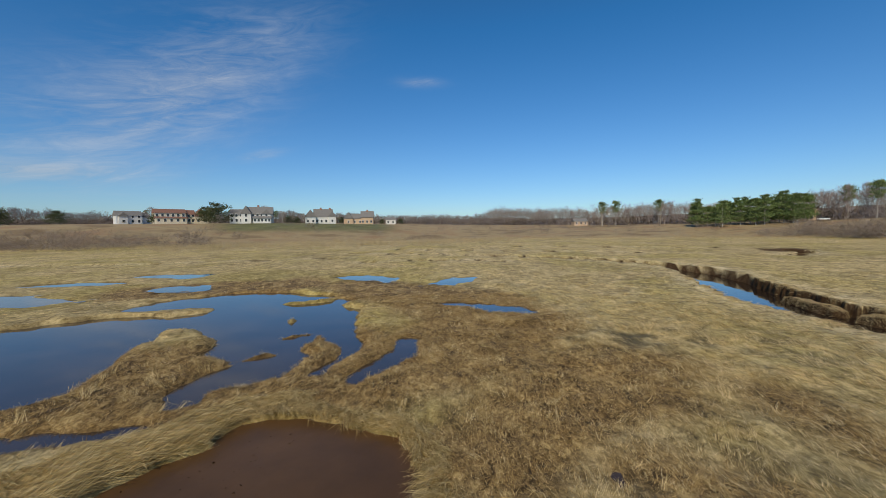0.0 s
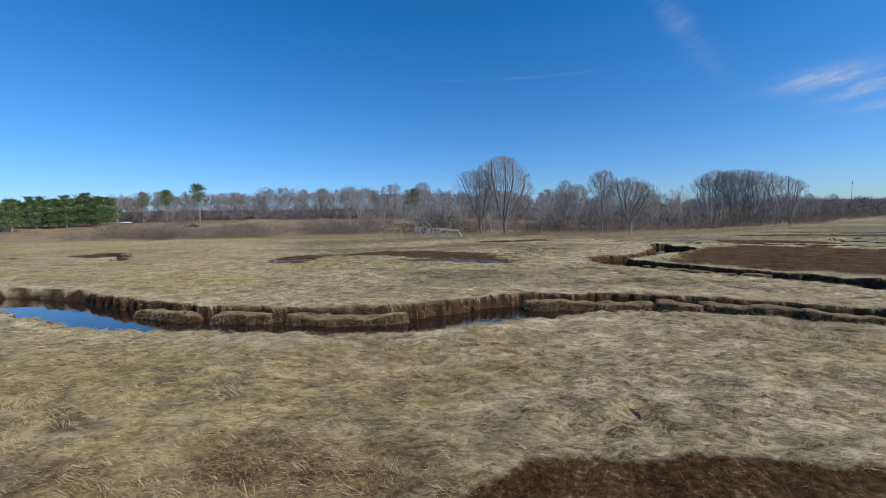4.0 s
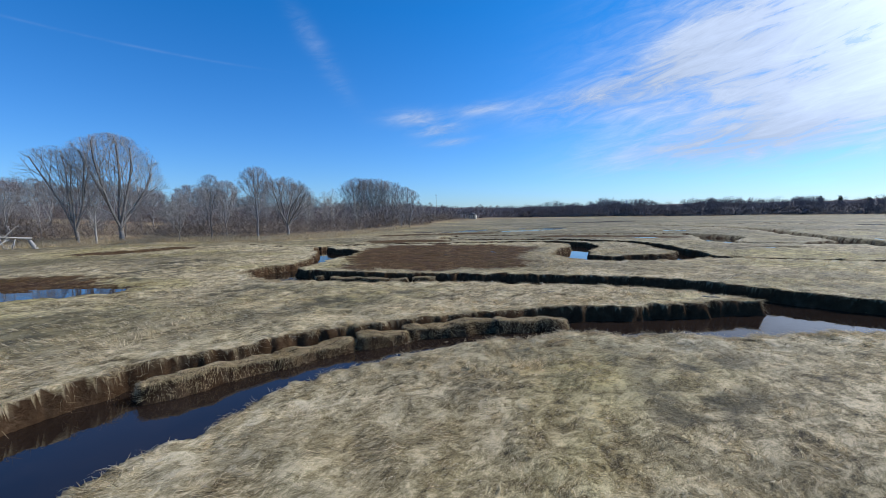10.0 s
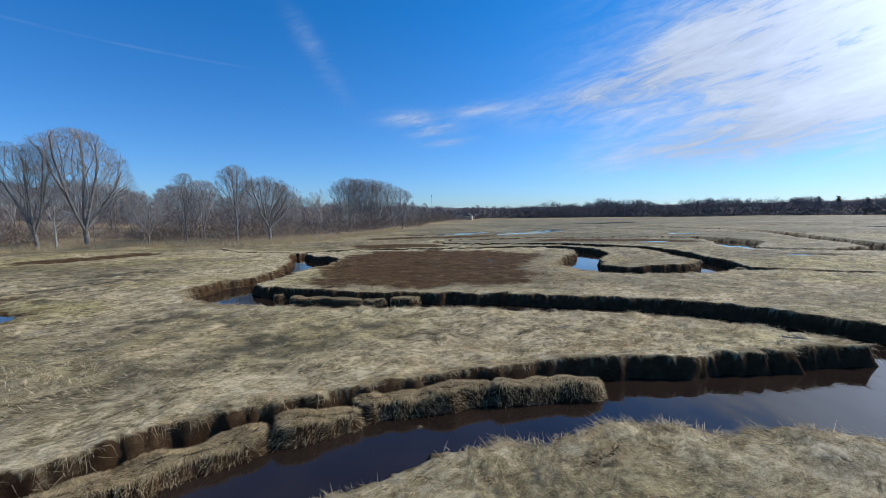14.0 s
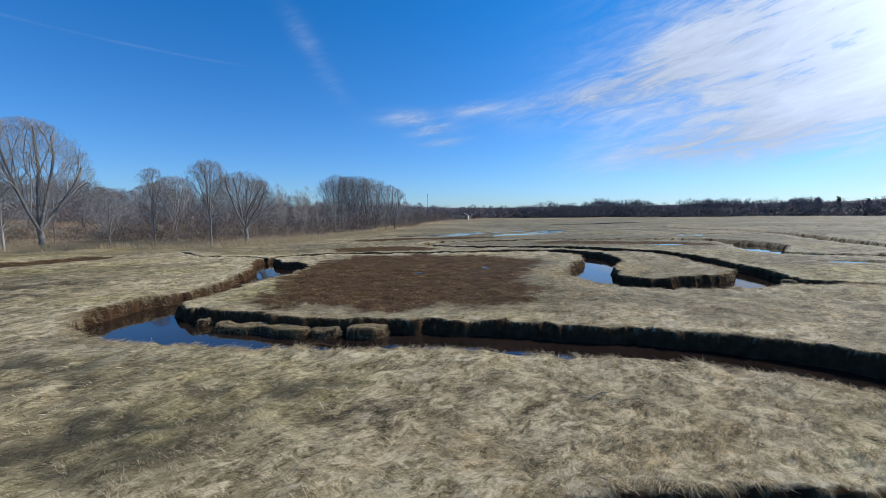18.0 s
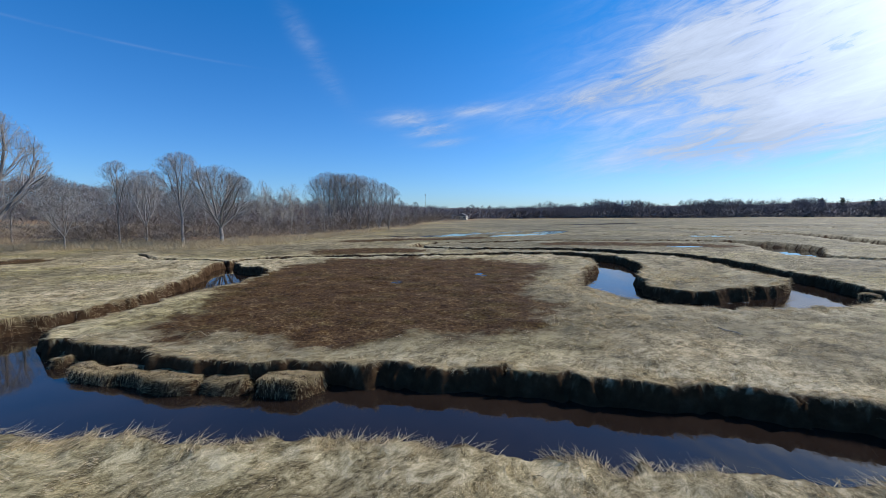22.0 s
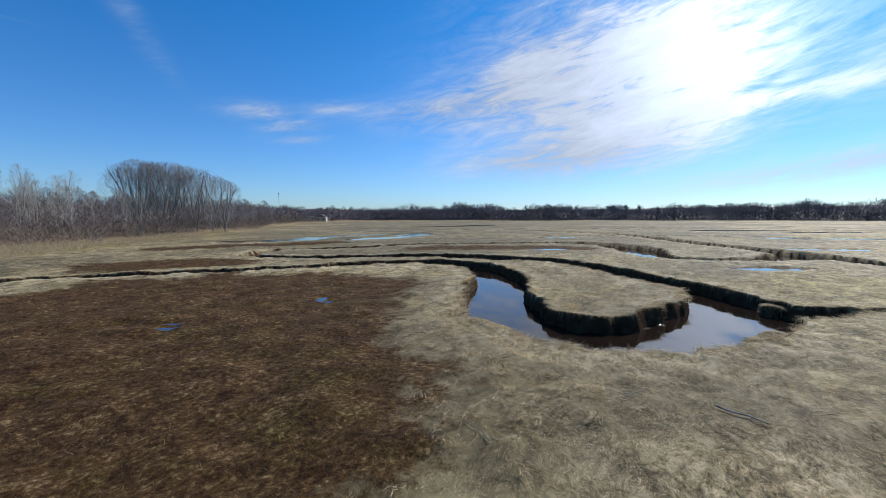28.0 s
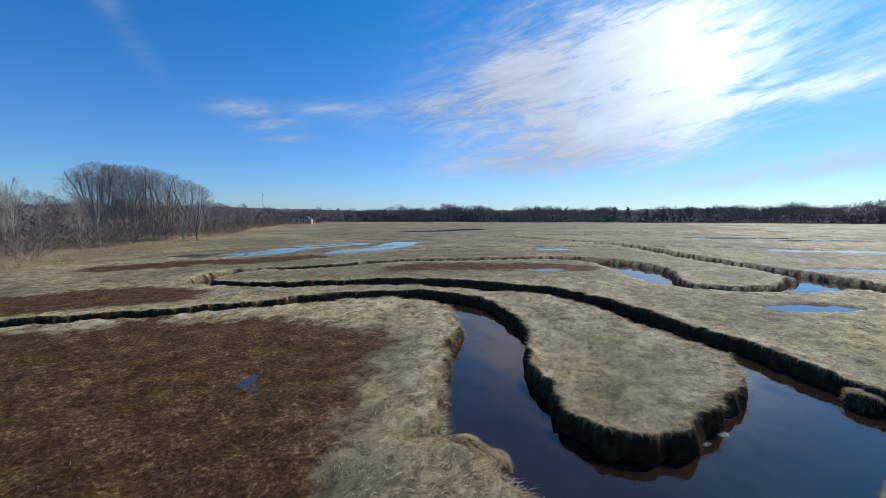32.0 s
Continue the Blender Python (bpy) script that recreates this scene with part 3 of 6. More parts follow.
# pools on the marsh: water level, rounds of water, rounds of land standing in them
POOLS = [
    (0.02, [[(-16.0, 21.3, 1.3), (-13.5, 23.2, 2.6), (-10.5, 23.6, 2.5), (-7.5, 23.0, 1.6), (-5.6, 22.4, 0.7)], [(-17, 14, 3.0), (-14.5, 16.5, 2.6), (-13.0, 14.0, 2.4), (-12.4, 11.5, 2.4), (-10.6, 9.6, 1.3)],
            [(-11.5, 18.0, 1.8), (-9.0, 18.5, 2.6), (-7.5, 16.5, 2.3), (-6.5, 14.5, 1.7), (-5.9, 13.6, 1.0)], [(-5.4, 19.4, 1.5), (-4.5, 16.5, 0.9), (-3.5, 14.2, 0.55), (-3.3, 12.6, 0.36), (-3.7, 11.0, 0.25)],
            [(-7.2, 13.2, 1.0), (-5.6, 12.7, 1.1)], [(-11.0, 20.6, 0.9), (-8.0, 20.8, 1.1), (-5.9, 20.9, 0.8)], [(-5.0, 12.0, 0.7), (-5.6, 10.9, 1.0), (-6.3, 10.0, 0.6), (-6.2, 9.0, 0.35)], [(-9.0, 7.3, 0.35), (-7.5, 7.5, 0.36), (-6.6, 7.9, 0.28)]],
     [[(-10.2, 15.3, 0.2), (-10.0, 13.6, 0.7), (-8.9, 11.6, 0.75), (-8.0, 9.9, 0.6), (-6.9, 9.4, 0.2)], [(-7.9, 11.5, 0.12), (-6.5, 11.85, 0.07), (-5.5, 12.8, 0.14)], [(-4.0, 14.0, 0.1), (-4.2, 12.2, 0.26), (-4.5, 11.0, 0.15)],
      [(-6.2, 14.6, 0.06), (-5.3, 15.4, 0.12)], [(-7.0, 17.5, 0.16), (-6.9, 17.9, 0.1)], [(-8.9, 21.7, 0.1), (-7.4, 22.3, 0.25), (-6.2, 23.9, 0.1)], [(-18.6, 18.9, 0.2), (-15.4, 19.5, 0.5), (-12.2, 20.0, 0.15)]]),
    (0.0, [[(-3.6, 5.2, 2.1), (-2.2, 6.2, 1.75), (-3.4, 7.2, 1.05)], [(-6, 3.6, 1.6), (-3, 4, 2)]], []),
    (0.08, [[(-2.4, 10.3, 0.22), (-1.8, 11.4, 0.42), (-1.3, 12.8, 0.52), (-1.2, 14.0, 0.32)]], []),
    (0.12, [[(-7.6, 33.6, 1.6), (-5.2, 32.3, 1.6)]], []),
    (0.12, [[(0.3, 20.9, 0.6), (2.2, 20.0, 0.8), (3.9, 18.6, 0.45)]], []),
    (0.12, [[(0.0, 28.8, 1.0), (1.8, 32.0, 1.0)]], []),
    (0.12, [[(-29, 24.3, 1.7), (-23.4, 22.8, 1.4)]], []),
    (0.12, [[(-31.5, 31, 1.1), (-26.6, 31.2, 1.4)]], []),
    (0.12, [[(-27.2, 36.9, 1.4), (-23.2, 36, 1.7)]], []),
    (0.12, [[(-19.4, 28.2, 0.8), (-17.8, 28.1, 0.9)]], []),
    (0.1, [[(43.4, 14.0, 0.9), (42.2, 9.4, 1.7), (40.2, 4.0, 1.4)]], []),
    (0.1, [[(41.4, 29.4, 0.9), (44.6, 26.2, 1.3)]], []),
    (0.14, [[(88, -55.5, 2.6), (83.4, -65, 3.4), (86, -77, 4.0), (85, -88, 2.6)]], [[(86, -57, 0.6), (84, -69, 1.0), (83, -77, 0.8), (84, -88, 0.7)], [(90, -66, 0.8), (89, -74, 1.2), (86, -80, 1.0), (86, -86, 0.7)], [(80, -62, 0.8), (81, -74, 1.2)]]),
    (0.14, [[(74.6, -69, 1.4), (73.6, -82, 2.8), (79, -97, 3.2)]], [[(74, -78, 0.5), (76, -88, 0.7)]]),
    (0.14, [[(0, -146, 2.4), (-14, -153, 2.8)]], []),
    (0.14, [[(114, -150, 4), (106, -172, 5), (104, -196, 4)]], [[(110, -160, 1.2), (104, -172, 1.0)]]),
    (0.14, [[(21.4, -53.4, 0.9), (19.4, -54.4, 1.1), (17.6, -55.4, 0.8)]], []),
    (0.14, [[(13, -78.5, 1.2), (7, -81.6, 1.4)]], []),
    (0.14, [[(10, -109, 1.6), (-4, -112, 1.8)]], []),
    (0.14, [[(40.2, -63.7, 0.5), (37.9, -64.9, 0.6)]], []),
    (0.14, [[(47.6, -91.6, 1.1), (43, -94, 1.2)]], []),
    (0.14, [[(-4, -92, 1.4), (-12, -96, 1.4)]], []),
    (0.14, [[(20, -150, 3), (0, -158, 3)]], []),
    (0.06, [[(41.3, -30.9, 0.1), (40.6, -30.2, 0.16)]], []),
    (0.06, [[(42.3, -23.6, 0.08), (41.7, -24.0, 0.12)]], []),
    (0.0, [[(9.7, 1.4, 0.13), (10.4, 1.35, 0.16)]], []),
    (0.0, [[(2.85, 6.4, 0.05), (2.75, 6.0, 0.07)]], []),
]
# brown pans, low and wet, with short dark growth
NEAR_PANS = [[(6.5, 4.1, 1.1), (6.7, 2.6, 1.75), (6.8, 0.6, 1.65), (6.6, -1.2, 1.4)]]
PANS = [[(38.5, -13.6, 2.4), (36, -16.5, 3.6), (41, -17.5, 4.8), (46, -21.5, 5.4), (50.5, -25.5, 5.2), (48, -29, 5.2), (43.4, -30.8, 6.2), (39.2, -24.5, 5.8), (33.4, -21.6, 4.1)],
        [(50, 21, 2.0), (51, 17, 3.2), (48, 9, 3.6), (42, 6, 2.4)], [(47, 27, 2.6), (42, 26, 1.8)], [(56, 65, 3), (52, 61, 2.4)],
        [(66, -32, 2.6), (60, -38, 2.2), (63, -30, 2.0)], [(52, -60, 3.2), (44, -66, 3.2), (36, -68, 2.4)], [(72, -62, 2.6), (82, -44, 3)], [(75, 4, 3), (78, -4, 2.4)]]
STUBBLES = [[(-9, 10, 4), (-5, 12, 4), (-1, 12, 3.2), (2, 16, 3.4), (0, 22, 4), (-6, 28, 3)], [(1.5, 7, 1.8), (3.4, 9.5, 2.2), (5.5, 11, 1.4)],
            [(7.3, 9.0, 0.8), (7.0, 6.8, 0.9)], [(3.8, 5.2, 1.0), (4.8, 3.6, 0.8)], [(-12, 29, 4), (-20, 27, 3)]]
# dark matted hollows between the tufts
SWALES = [[(34, -2.6, 2.2), (30.5, -4.6, 2.4), (27, -4.4, 2.2)], [(27.5, -7.4, 1.2), (26.6, -8.6, 0.9)], [(46, 3, 3), (55, -2, 3)], [(12, -6, 1.6), (13, -9, 1.4)], [(4, 12, 1.6), (8, 14, 1.4), (11, 12, 1.0)]]
# the rise round the marsh: bearing from the middle, where the marsh ends, how high the land is 100 m on, where the woods begin
RISE = np.array([
    (-180, 430, 3, 450), (-150, 420, 4, 450), (-100, 300, 5, 420), (-60, 190, 7, 430), (-45, 150, 8.5, 430), (-25, 150, 9.5, 430), (-10, 150, 8, 400), (5, 165, 6, 330),
    (20, 165, 5.2, 290), (33, 175, 6, 270), (45, 150, 6.5, 235), (55, 118, 7, 205), (70, 102, 6, 180), (85, 98, 5.6, 175), (95, 92, 3.6, 165), (104, 84, 2.4, 150),
    (113, 92, 2.2, 150), (121, 122, 2.4, 175), (126, 165, 2.6, 220), (131, 270, 3, 310), (140, 400, 3, 425), (180, 430, 3, 450)], float)
MID_X, MID_Y = 10.0, 0.0


def bearing(x, y):
    dx, dy = x - MID_X, y - MID_Y
    az = np.degrees(np.arctan2(dx, dy))
    return az, np.hypot(dx, dy), [np.interp(az, RISE[:, 0], RISE[:, k]) for k in (1, 2, 3)]


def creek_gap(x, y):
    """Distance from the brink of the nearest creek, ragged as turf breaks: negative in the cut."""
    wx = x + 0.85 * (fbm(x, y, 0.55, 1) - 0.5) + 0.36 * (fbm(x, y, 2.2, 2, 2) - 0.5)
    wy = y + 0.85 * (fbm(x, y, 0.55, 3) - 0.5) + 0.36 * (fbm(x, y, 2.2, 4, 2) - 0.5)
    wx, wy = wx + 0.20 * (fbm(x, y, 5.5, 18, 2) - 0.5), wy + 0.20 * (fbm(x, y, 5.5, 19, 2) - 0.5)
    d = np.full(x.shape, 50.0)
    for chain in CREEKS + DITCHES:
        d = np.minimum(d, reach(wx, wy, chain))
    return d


def pool_gap(x, y, pool):
    wx = x + 0.9 * (fbm(x, y, 0.7, 5) - 0.5) + 0.25 * (fbm(x, y, 2.6, 6, 2) - 0.5)
    wy = y + 0.9 * (fbm(x, y, 0.7, 7) - 0.5) + 0.25 * (fbm(x, y, 2.6, 8, 2) - 0.5)
    _, wet, dry = pool
    d = np.full(x.shape, 50.0)
    for chain in wet:
        d = np.minimum(d, reach(wx, wy, chain, 4.0))
    for chain in dry:
        d = np.maximum(d, -reach(wx, wy, chain, 4.0))
    return d


def patch(x, y, chains, edge, seed, rag=2.6):
    """1 inside patches of growth, fading over their ragged edge."""
    wx, wy = x + rag * (fbm(x, y, 0.3, seed, 4) - 0.5), y + rag * (fbm(x, y, 0.3, seed + 1, 4) - 0.5)
    d = np.full(x.shape, 50.0)
    for chain in chains:
        d = np.minimum(d, reach(wx, wy, chain, 6.0))
    return smooth(0.5 - d / edge)


def land(x, y):
    """Height of the ground and what grows there."""
    az, r, (edge, rise, woods) = bearing(x, y)
    up = smooth((r - edge + 12) / 112.0)
    z = TOP + rise * up + np.clip((r - edge - 100) * 0.022, 0, 16) + np.clip((r - woods) * 0.06, 0, 6) * (0.35 + 1.1 * fbm(x, y, 0.014, 16, 2))
    flat = 1 - smooth((r - edge + 25) / 30.0)
    z = z + flat * (0.16 * (fbm(x, y, 0.12, 11) - 0.5) + 0.20 * (fbm(x, y, 0.9, 12) - 0.5) + 0.12 * (fbm(x, y, 1.9, 13, 2) - 0.5))
    z = z + (1 - flat) * 1.2 * (fbm(x, y, 0.02, 14) - 0.5)
    pan = np.maximum(patch(x, y, PANS, 4.2, 21, 4.5), patch(x, y, NEAR_PANS, 0.7, 23, 1.6)) * flat
    stub = patch(x, y, STUBBLES, 2.0, 25) * flat
    swale = np.maximum(patch(x, y, SWALES, 2.4, 27), 0.25 * smooth((fbm(x, y, 0.11, 39, 3) - 0.5) * 6))
    thin = smooth((0.56 - fbm(x, y, 1.3, 35, 3)) * 5) * (0.22 + 0.75 * swale) * flat
    z = z + flat * 0.06 * swale * (fbm(x, y, 1.3, 35, 3) - 0.5) * 2
    z = z - 0.09 * pan - 0.05 * stub
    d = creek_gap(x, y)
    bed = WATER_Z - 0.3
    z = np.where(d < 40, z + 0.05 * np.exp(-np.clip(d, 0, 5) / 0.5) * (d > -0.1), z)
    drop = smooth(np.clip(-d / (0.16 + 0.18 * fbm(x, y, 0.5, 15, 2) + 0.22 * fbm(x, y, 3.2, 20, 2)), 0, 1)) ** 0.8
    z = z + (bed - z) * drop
    # crumbled peat on the face of the cut
    z = z + 0.5 * drop * (1 - drop) * (fbm(x, y, 4.0, 22, 2) - 0.5)
    mud = smooth((-d + 0.07) / 0.10)
    for pool in POOLS:
        x0 = np.array([c[:2] for chain in pool[1] for c in chain])
        lo, hi = x0.min(0) - 9, x0.max(0) + 9
        near = (x > lo[0]) & (x < hi[0]) & (y > lo[1]) & (y < hi[1])
        if near.any():
            g = pool_gap(x[near], y[near], pool)
            t = smooth(-g / 0.4 + 0.45)
            z[near] = z[near] + (pool[0] - 0.16 - z[near]) * t
            mud[near] = np.maximum(mud[near], smooth(-g / 0.3 + 0.1) * 0.85)
    lawn = smooth((r - edge - 30) / 25) * smooth((az + 33) / 3) * smooth((-8 - az) / 4) * (1 - smooth((r - 300) / 30))
    low = smooth((az - 118 - np.clip(40 - r, 0, 40)) / 26) * smooth((r - 46) / 40) * (0.55 + 0.9 * (fbm(x, y, 0.05, 71, 3) - 0.3)) * flat
    levee = np.exp(-(np.clip(d, 0, 9) / 1.5) ** 2) * (0.4 + 1.2 * fbm(x, y, 0.3, 73, 2)) * flat
    return z, d, dict(levee=np.clip(levee, 0, 1), low=np.clip(low, 0, 1), thin=thin, litter=smooth((r - woods + 8) / 12.0), pan=pan, stubble=stub, mud=mud, field=smooth((r - edge + 6) / 14.0), lawn=lawn)


def steps(lo, hi, fine, growth, far, growth_down=None):
    """Grid lines: even between lo and hi, and wider and wider out to far."""
    mid = np.arange(lo, hi + 1e-6, fine)

    def widening(rate):
        out, gap, at = [], fine, 0.0
        while at < far:
            gap *= rate
            at += gap
            out.append(at)
        return np.array(out)

    return np.concatenate([lo - widening(growth_down or growth)[::-1], mid, mid[-1] + widening(growth)])


gx, gy = steps(-12, 62, 0.25, 1.06, 2600), steps(-54, 26, 0.25, 1.06, 2600, 1.032)
GX, GY = np.meshgrid(gx, gy)
gz, gd, zones = land(GX.ravel(), GY.ravel())
nx, ny = len(gx), len(gy)
idx = np.arange(nx * ny).reshape(ny, nx)
quads = np.stack([idx[:-1, :-1].ravel(), idx[:-1, 1:].ravel(), idx[1:, 1:].ravel(), idx[1:, :-1].ravel()], 1)
flat_x, flat_y = GX.ravel(), GY.ravel()


def finer(near, cut):
    """Cuts the cells along the brinks of the creeks into smaller ones: places, their zones and the new faces.
    Along the border of the cut cells the new points keep to the straight edge of the cell beside them."""
    jj, ii = np.nonzero(near)
    k = np.arange(cut + 1)
    col = (ii[:, None, None] * cut + k[None, None, :]) + 0 * k[None, :, None]
    row = (jj[:, None, None] * cut + k[None, :, None]) + 0 * k[None, None, :]
    wide = (nx - 1) * cut + 1
    key, back_id = np.unique((row * wide + col).ravel(), return_inverse=True)
    back_id = back_id.reshape(len(ii), cut + 1, cut + 1)
    c, r = key % wide, key // wide
    ci, cf, ri, rf = c // cut, (c % cut) / cut, r // cut, (r % cut) / cut
    px, py = gx[ci] + cf * (gx[np.minimum(ci + 1, nx - 1)] - gx[ci]), gy[ri] + rf * (gy[np.minimum(ri + 1, ny - 1)] - gy[ri])
    pz, _, zone = land(px, py)
    table = gz.reshape(ny, nx)
    full = np.pad(near, 1)
    for free, line, other in ((cf, rf, (ri, ci, 1, 0)), (rf, cf, (ri, ci, 0, 1))):
        on_edge = (line == 0) & (free > 0)
        a, b = full[other[0] + 1, other[1] + 1], full[other[0] + 1 - other[2], other[1] + 1 - other[3]]
        fix = on_edge & ~(a & b)
        r1, c1 = (ri, ci + 1) if other[2] else (ri + 1, ci)
        pz[fix] = (table[ri, ci] * (1 - free) + table[np.minimum(r1, ny - 1), np.minimum(c1, nx - 1)] * free)[fix]
    faces = np.stack([back_id[:, :-1, :-1].ravel(), back_id[:, :-1, 1:].ravel(), back_id[:, 1:, 1:].ravel(), back_id[:, 1:, :-1].ravel()], 1)
    return px, py, pz, zone, faces


brink = np.abs(gd.reshape(ny, nx) + 0.12) < 0.62
near_cell = brink[:-1, :-1] | brink[:-1, 1:] | brink[1:, 1:] | brink[1:, :-1]
near_cell &= ((np.diff(gx)[None, :] < 0.45) & (np.diff(gy)[:, None] < 0.45))
near_cell[0, :] = near_cell[-1, :] = near_cell[:, 0] = near_cell[:, -1] = False
fx_, fy_, fz_, fzone, ffaces = finer(near_cell, 3)
ground_verts = np.stack([np.concatenate([flat_x, fx_]), np.concatenate([flat_y, fy_]), np.concatenate([gz, fz_])], 1)
quads = np.concatenate([quads[~near_cell.ravel()], ffaces + nx * ny])
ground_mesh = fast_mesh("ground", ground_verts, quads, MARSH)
ground_mesh.polygons.foreach_set("use_smooth", np.ones(len(quads), dtype=bool))
for key, values in zones.items():
    ground_mesh.attributes.new(key, "FLOAT", "POINT").data.foreach_set("value", np.concatenate([values, fzone[key]]).astype(np.float32))
ground = tagged(new("ground", ground_mesh), "straw-coloured salt marsh cut by muddy tidal creeks", "ground", kind="structure")


def ground_z(x, y):
    return float(land(np.array([float(x)]), np.array([float(y)]))[0][0])


def sheet(name, x0, y0, x1, y1, z, mat, label, bevel=0.0):
    bm = bmesh.new()
    bmesh.ops.create_grid(bm, x_segments=1, y_segments=1, size=0.5)
    for v in bm.verts:
        v.co.x, v.co.y, v.co.z = x0 + (v.co.x + 0.5) * (x1 - x0), y0 + (v.co.y + 0.5) * (y1 - y0), z
    me = bpy.data.meshes.new(name)
    bm.to_mesh(me)
    bm.free()
    me.materials.append(mat)
    return tagged(new(name, me), label, "water", kind="structure")


sheet("water", -90, -230, 130, 130, WATER_Z, WATER, "dark still tidal water lying in the creeks")
for n, pool in enumerate(POOLS):
    rounds = np.array([c for chain in pool[1] for c in chain], float)
    (x0, y0), (x1, y1) = (rounds[:, :2] - rounds[:, 2:] - 1.2).min(0), (rounds[:, :2] + rounds[:, 2:] + 1.2).max(0)
    # a grid of water cut down to the hollow, so that it never shows outside it
    step = 0.12 if (x1 - x0) < 4 else (0.4 if (x1 - x0) < 40 else 0.8)
    wx, wy = np.meshgrid(np.arange(x0, x1, step), np.arange(y0, y1, step))
    wet = pool_gap(wx.ravel(), wy.ravel(), pool).reshape(wx.shape) < 0.55
    ids = np.arange(wx.size).reshape(wx.shape)
    keep = wet[:-1, :-1] | wet[1:, 1:] | wet[:-1, 1:] | wet[1:, :-1]
    q = np.stack([ids[:-1, :-1][keep], ids[:-1, 1:][keep], ids[1:, 1:][keep], ids[1:, :-1][keep]], 1)
    used = np.unique(q)
    back_id = np.zeros(wx.size, int)
    back_id[used] = np.arange(len(used))
    me = fast_mesh("pool_water", np.stack([wx.ravel(), wy.ravel(), np.full(wx.size, pool[0])], 1)[used], back_id[q], MUD_WATER if n == 1 else POOL_WATER)
    tagged(new("pool_water", me), "shallow brown mud pool ringed by straw grass" if n == 1 else "shallow still pool lying on the marsh", "water", kind="structure")

# ---- grass ----
rng = np.random.default_rng(7)
gz2, gd2 = gz.reshape(ny, nx), gd.reshape(ny, nx)
slope_y, slope_x = np.gradient(np.clip(gd2, -6, 6), gy, gx)
zone2 = {k: v.reshape(ny, nx) for k, v in zones.items()}


def grid_at(x, y, *fields):
    """Values of the ground grid between its points."""
    i = np.clip(np.searchsorted(gx, x) - 1, 0, nx - 2)
    j = np.clip(np.searchsorted(gy, y) - 1, 0, ny - 2)
    u, v = (x - gx[i]) / (gx[i + 1] - gx[i]), (y - gy[j]) / (gy[j + 1] - gy[j])
    return [f[j, i] * (1 - u) * (1 - v) + f[j, i + 1] * u * (1 - v) + f[j + 1, i] * (1 - u) * v + f[j + 1, i + 1] * u * v for f in fields]


def edges(way, width, roll):
    """Half a blade's width across its way, rolled about it."""
    n = len(way)
    return np.stack([-way[:, 1] * np.cos(roll), way[:, 0] * np.cos(roll), np.sin(roll)], 1) * (width / 2)[:, None]


def blade_mesh(name, root, way, length, width, lift, tip, mat):
    """Bent blades: from the root up to a knee and on to the tip. way: unit plan direction; lift, tip: heights of knee and tip in blade lengths."""
    n = len(root)
    side = edges(way, width, rng.normal(0, 0.6, n))
    ahead = np.concatenate([way, np.zeros((n, 1))], 1) * length[:, None]
    up = np.zeros((n, 3))
    up[:, 2] = length
    knee = root + 0.45 * ahead + up * lift[:, None]
    end = root + ahead * np.sqrt(np.clip(1 - tip**2, 0.05, 1))[:, None] + up * tip[:, None]
    verts = np.stack([root - side, root + side, knee - 0.8 * side, knee + 0.8 * side, end], 1).reshape(-1, 3)
    k = np.arange(n)[:, None] * 5
    faces = np.concatenate([k + [0, 1, 3], k + [0, 3, 2], k + [2, 3, 4]], 1).reshape(-1, 3)
    return fast_mesh(name, verts, faces, mat)


def sliver_mesh(name, root, way, length, width, tip, mat):
    """Short straight blades of one triangle each."""
    n = len(root)
    side = edges(way, width, rng.normal(0, 0.75, n))
    end = root + np.concatenate([way * np.sqrt(np.clip(1 - tip**2, 0.05, 1))[:, None], tip[:, None]], 1) * length[:, None]
    verts = np.stack([root - side, root + side, end], 1).reshape(-1, 3)
    return fast_mesh(name, verts, np.arange(3 * n).reshape(-1, 3), mat)


def unit(angle):
    return np.stack([np.cos(angle), np.sin(angle)], 1)


CORRIDOR = glide([(-2, 8), (2, 9), (9, 6), (13, 2), (17, -5), (22, -12), (27, -19), (30, -27), (31, -34)], 20)


def scatter(n, spread, clear=0.0):
    """Places along the way that is flown, thinning out to the sides."""
    c = CORRIDOR[rng.integers(0, len(CORRIDOR), n)]
    x, y = c[:, 0] + rng.normal(0, spread, n), c[:, 1] + rng.normal(0, spread, n)
    if clear:
        near = np.full(n, 99.0)
        for cx, cy in CORRIDOR[::4]:
            near = np.minimum(near, np.hypot(x - cx, y - cy))
        x, y = x[near > clear], y[near > clear]
    return x, y


def flow(x, y):
    """The way the dead grass lies: combed by tides, in swirls."""
    return 5.5 * (fbm(x, y, 0.07, 31) - 0.5) + 2.6 * (fbm(x, y, 0.35, 33, 2) - 0.5) + 1.4 * (fbm(x, y, 1.4, 34, 2) - 0.5) + 2.4


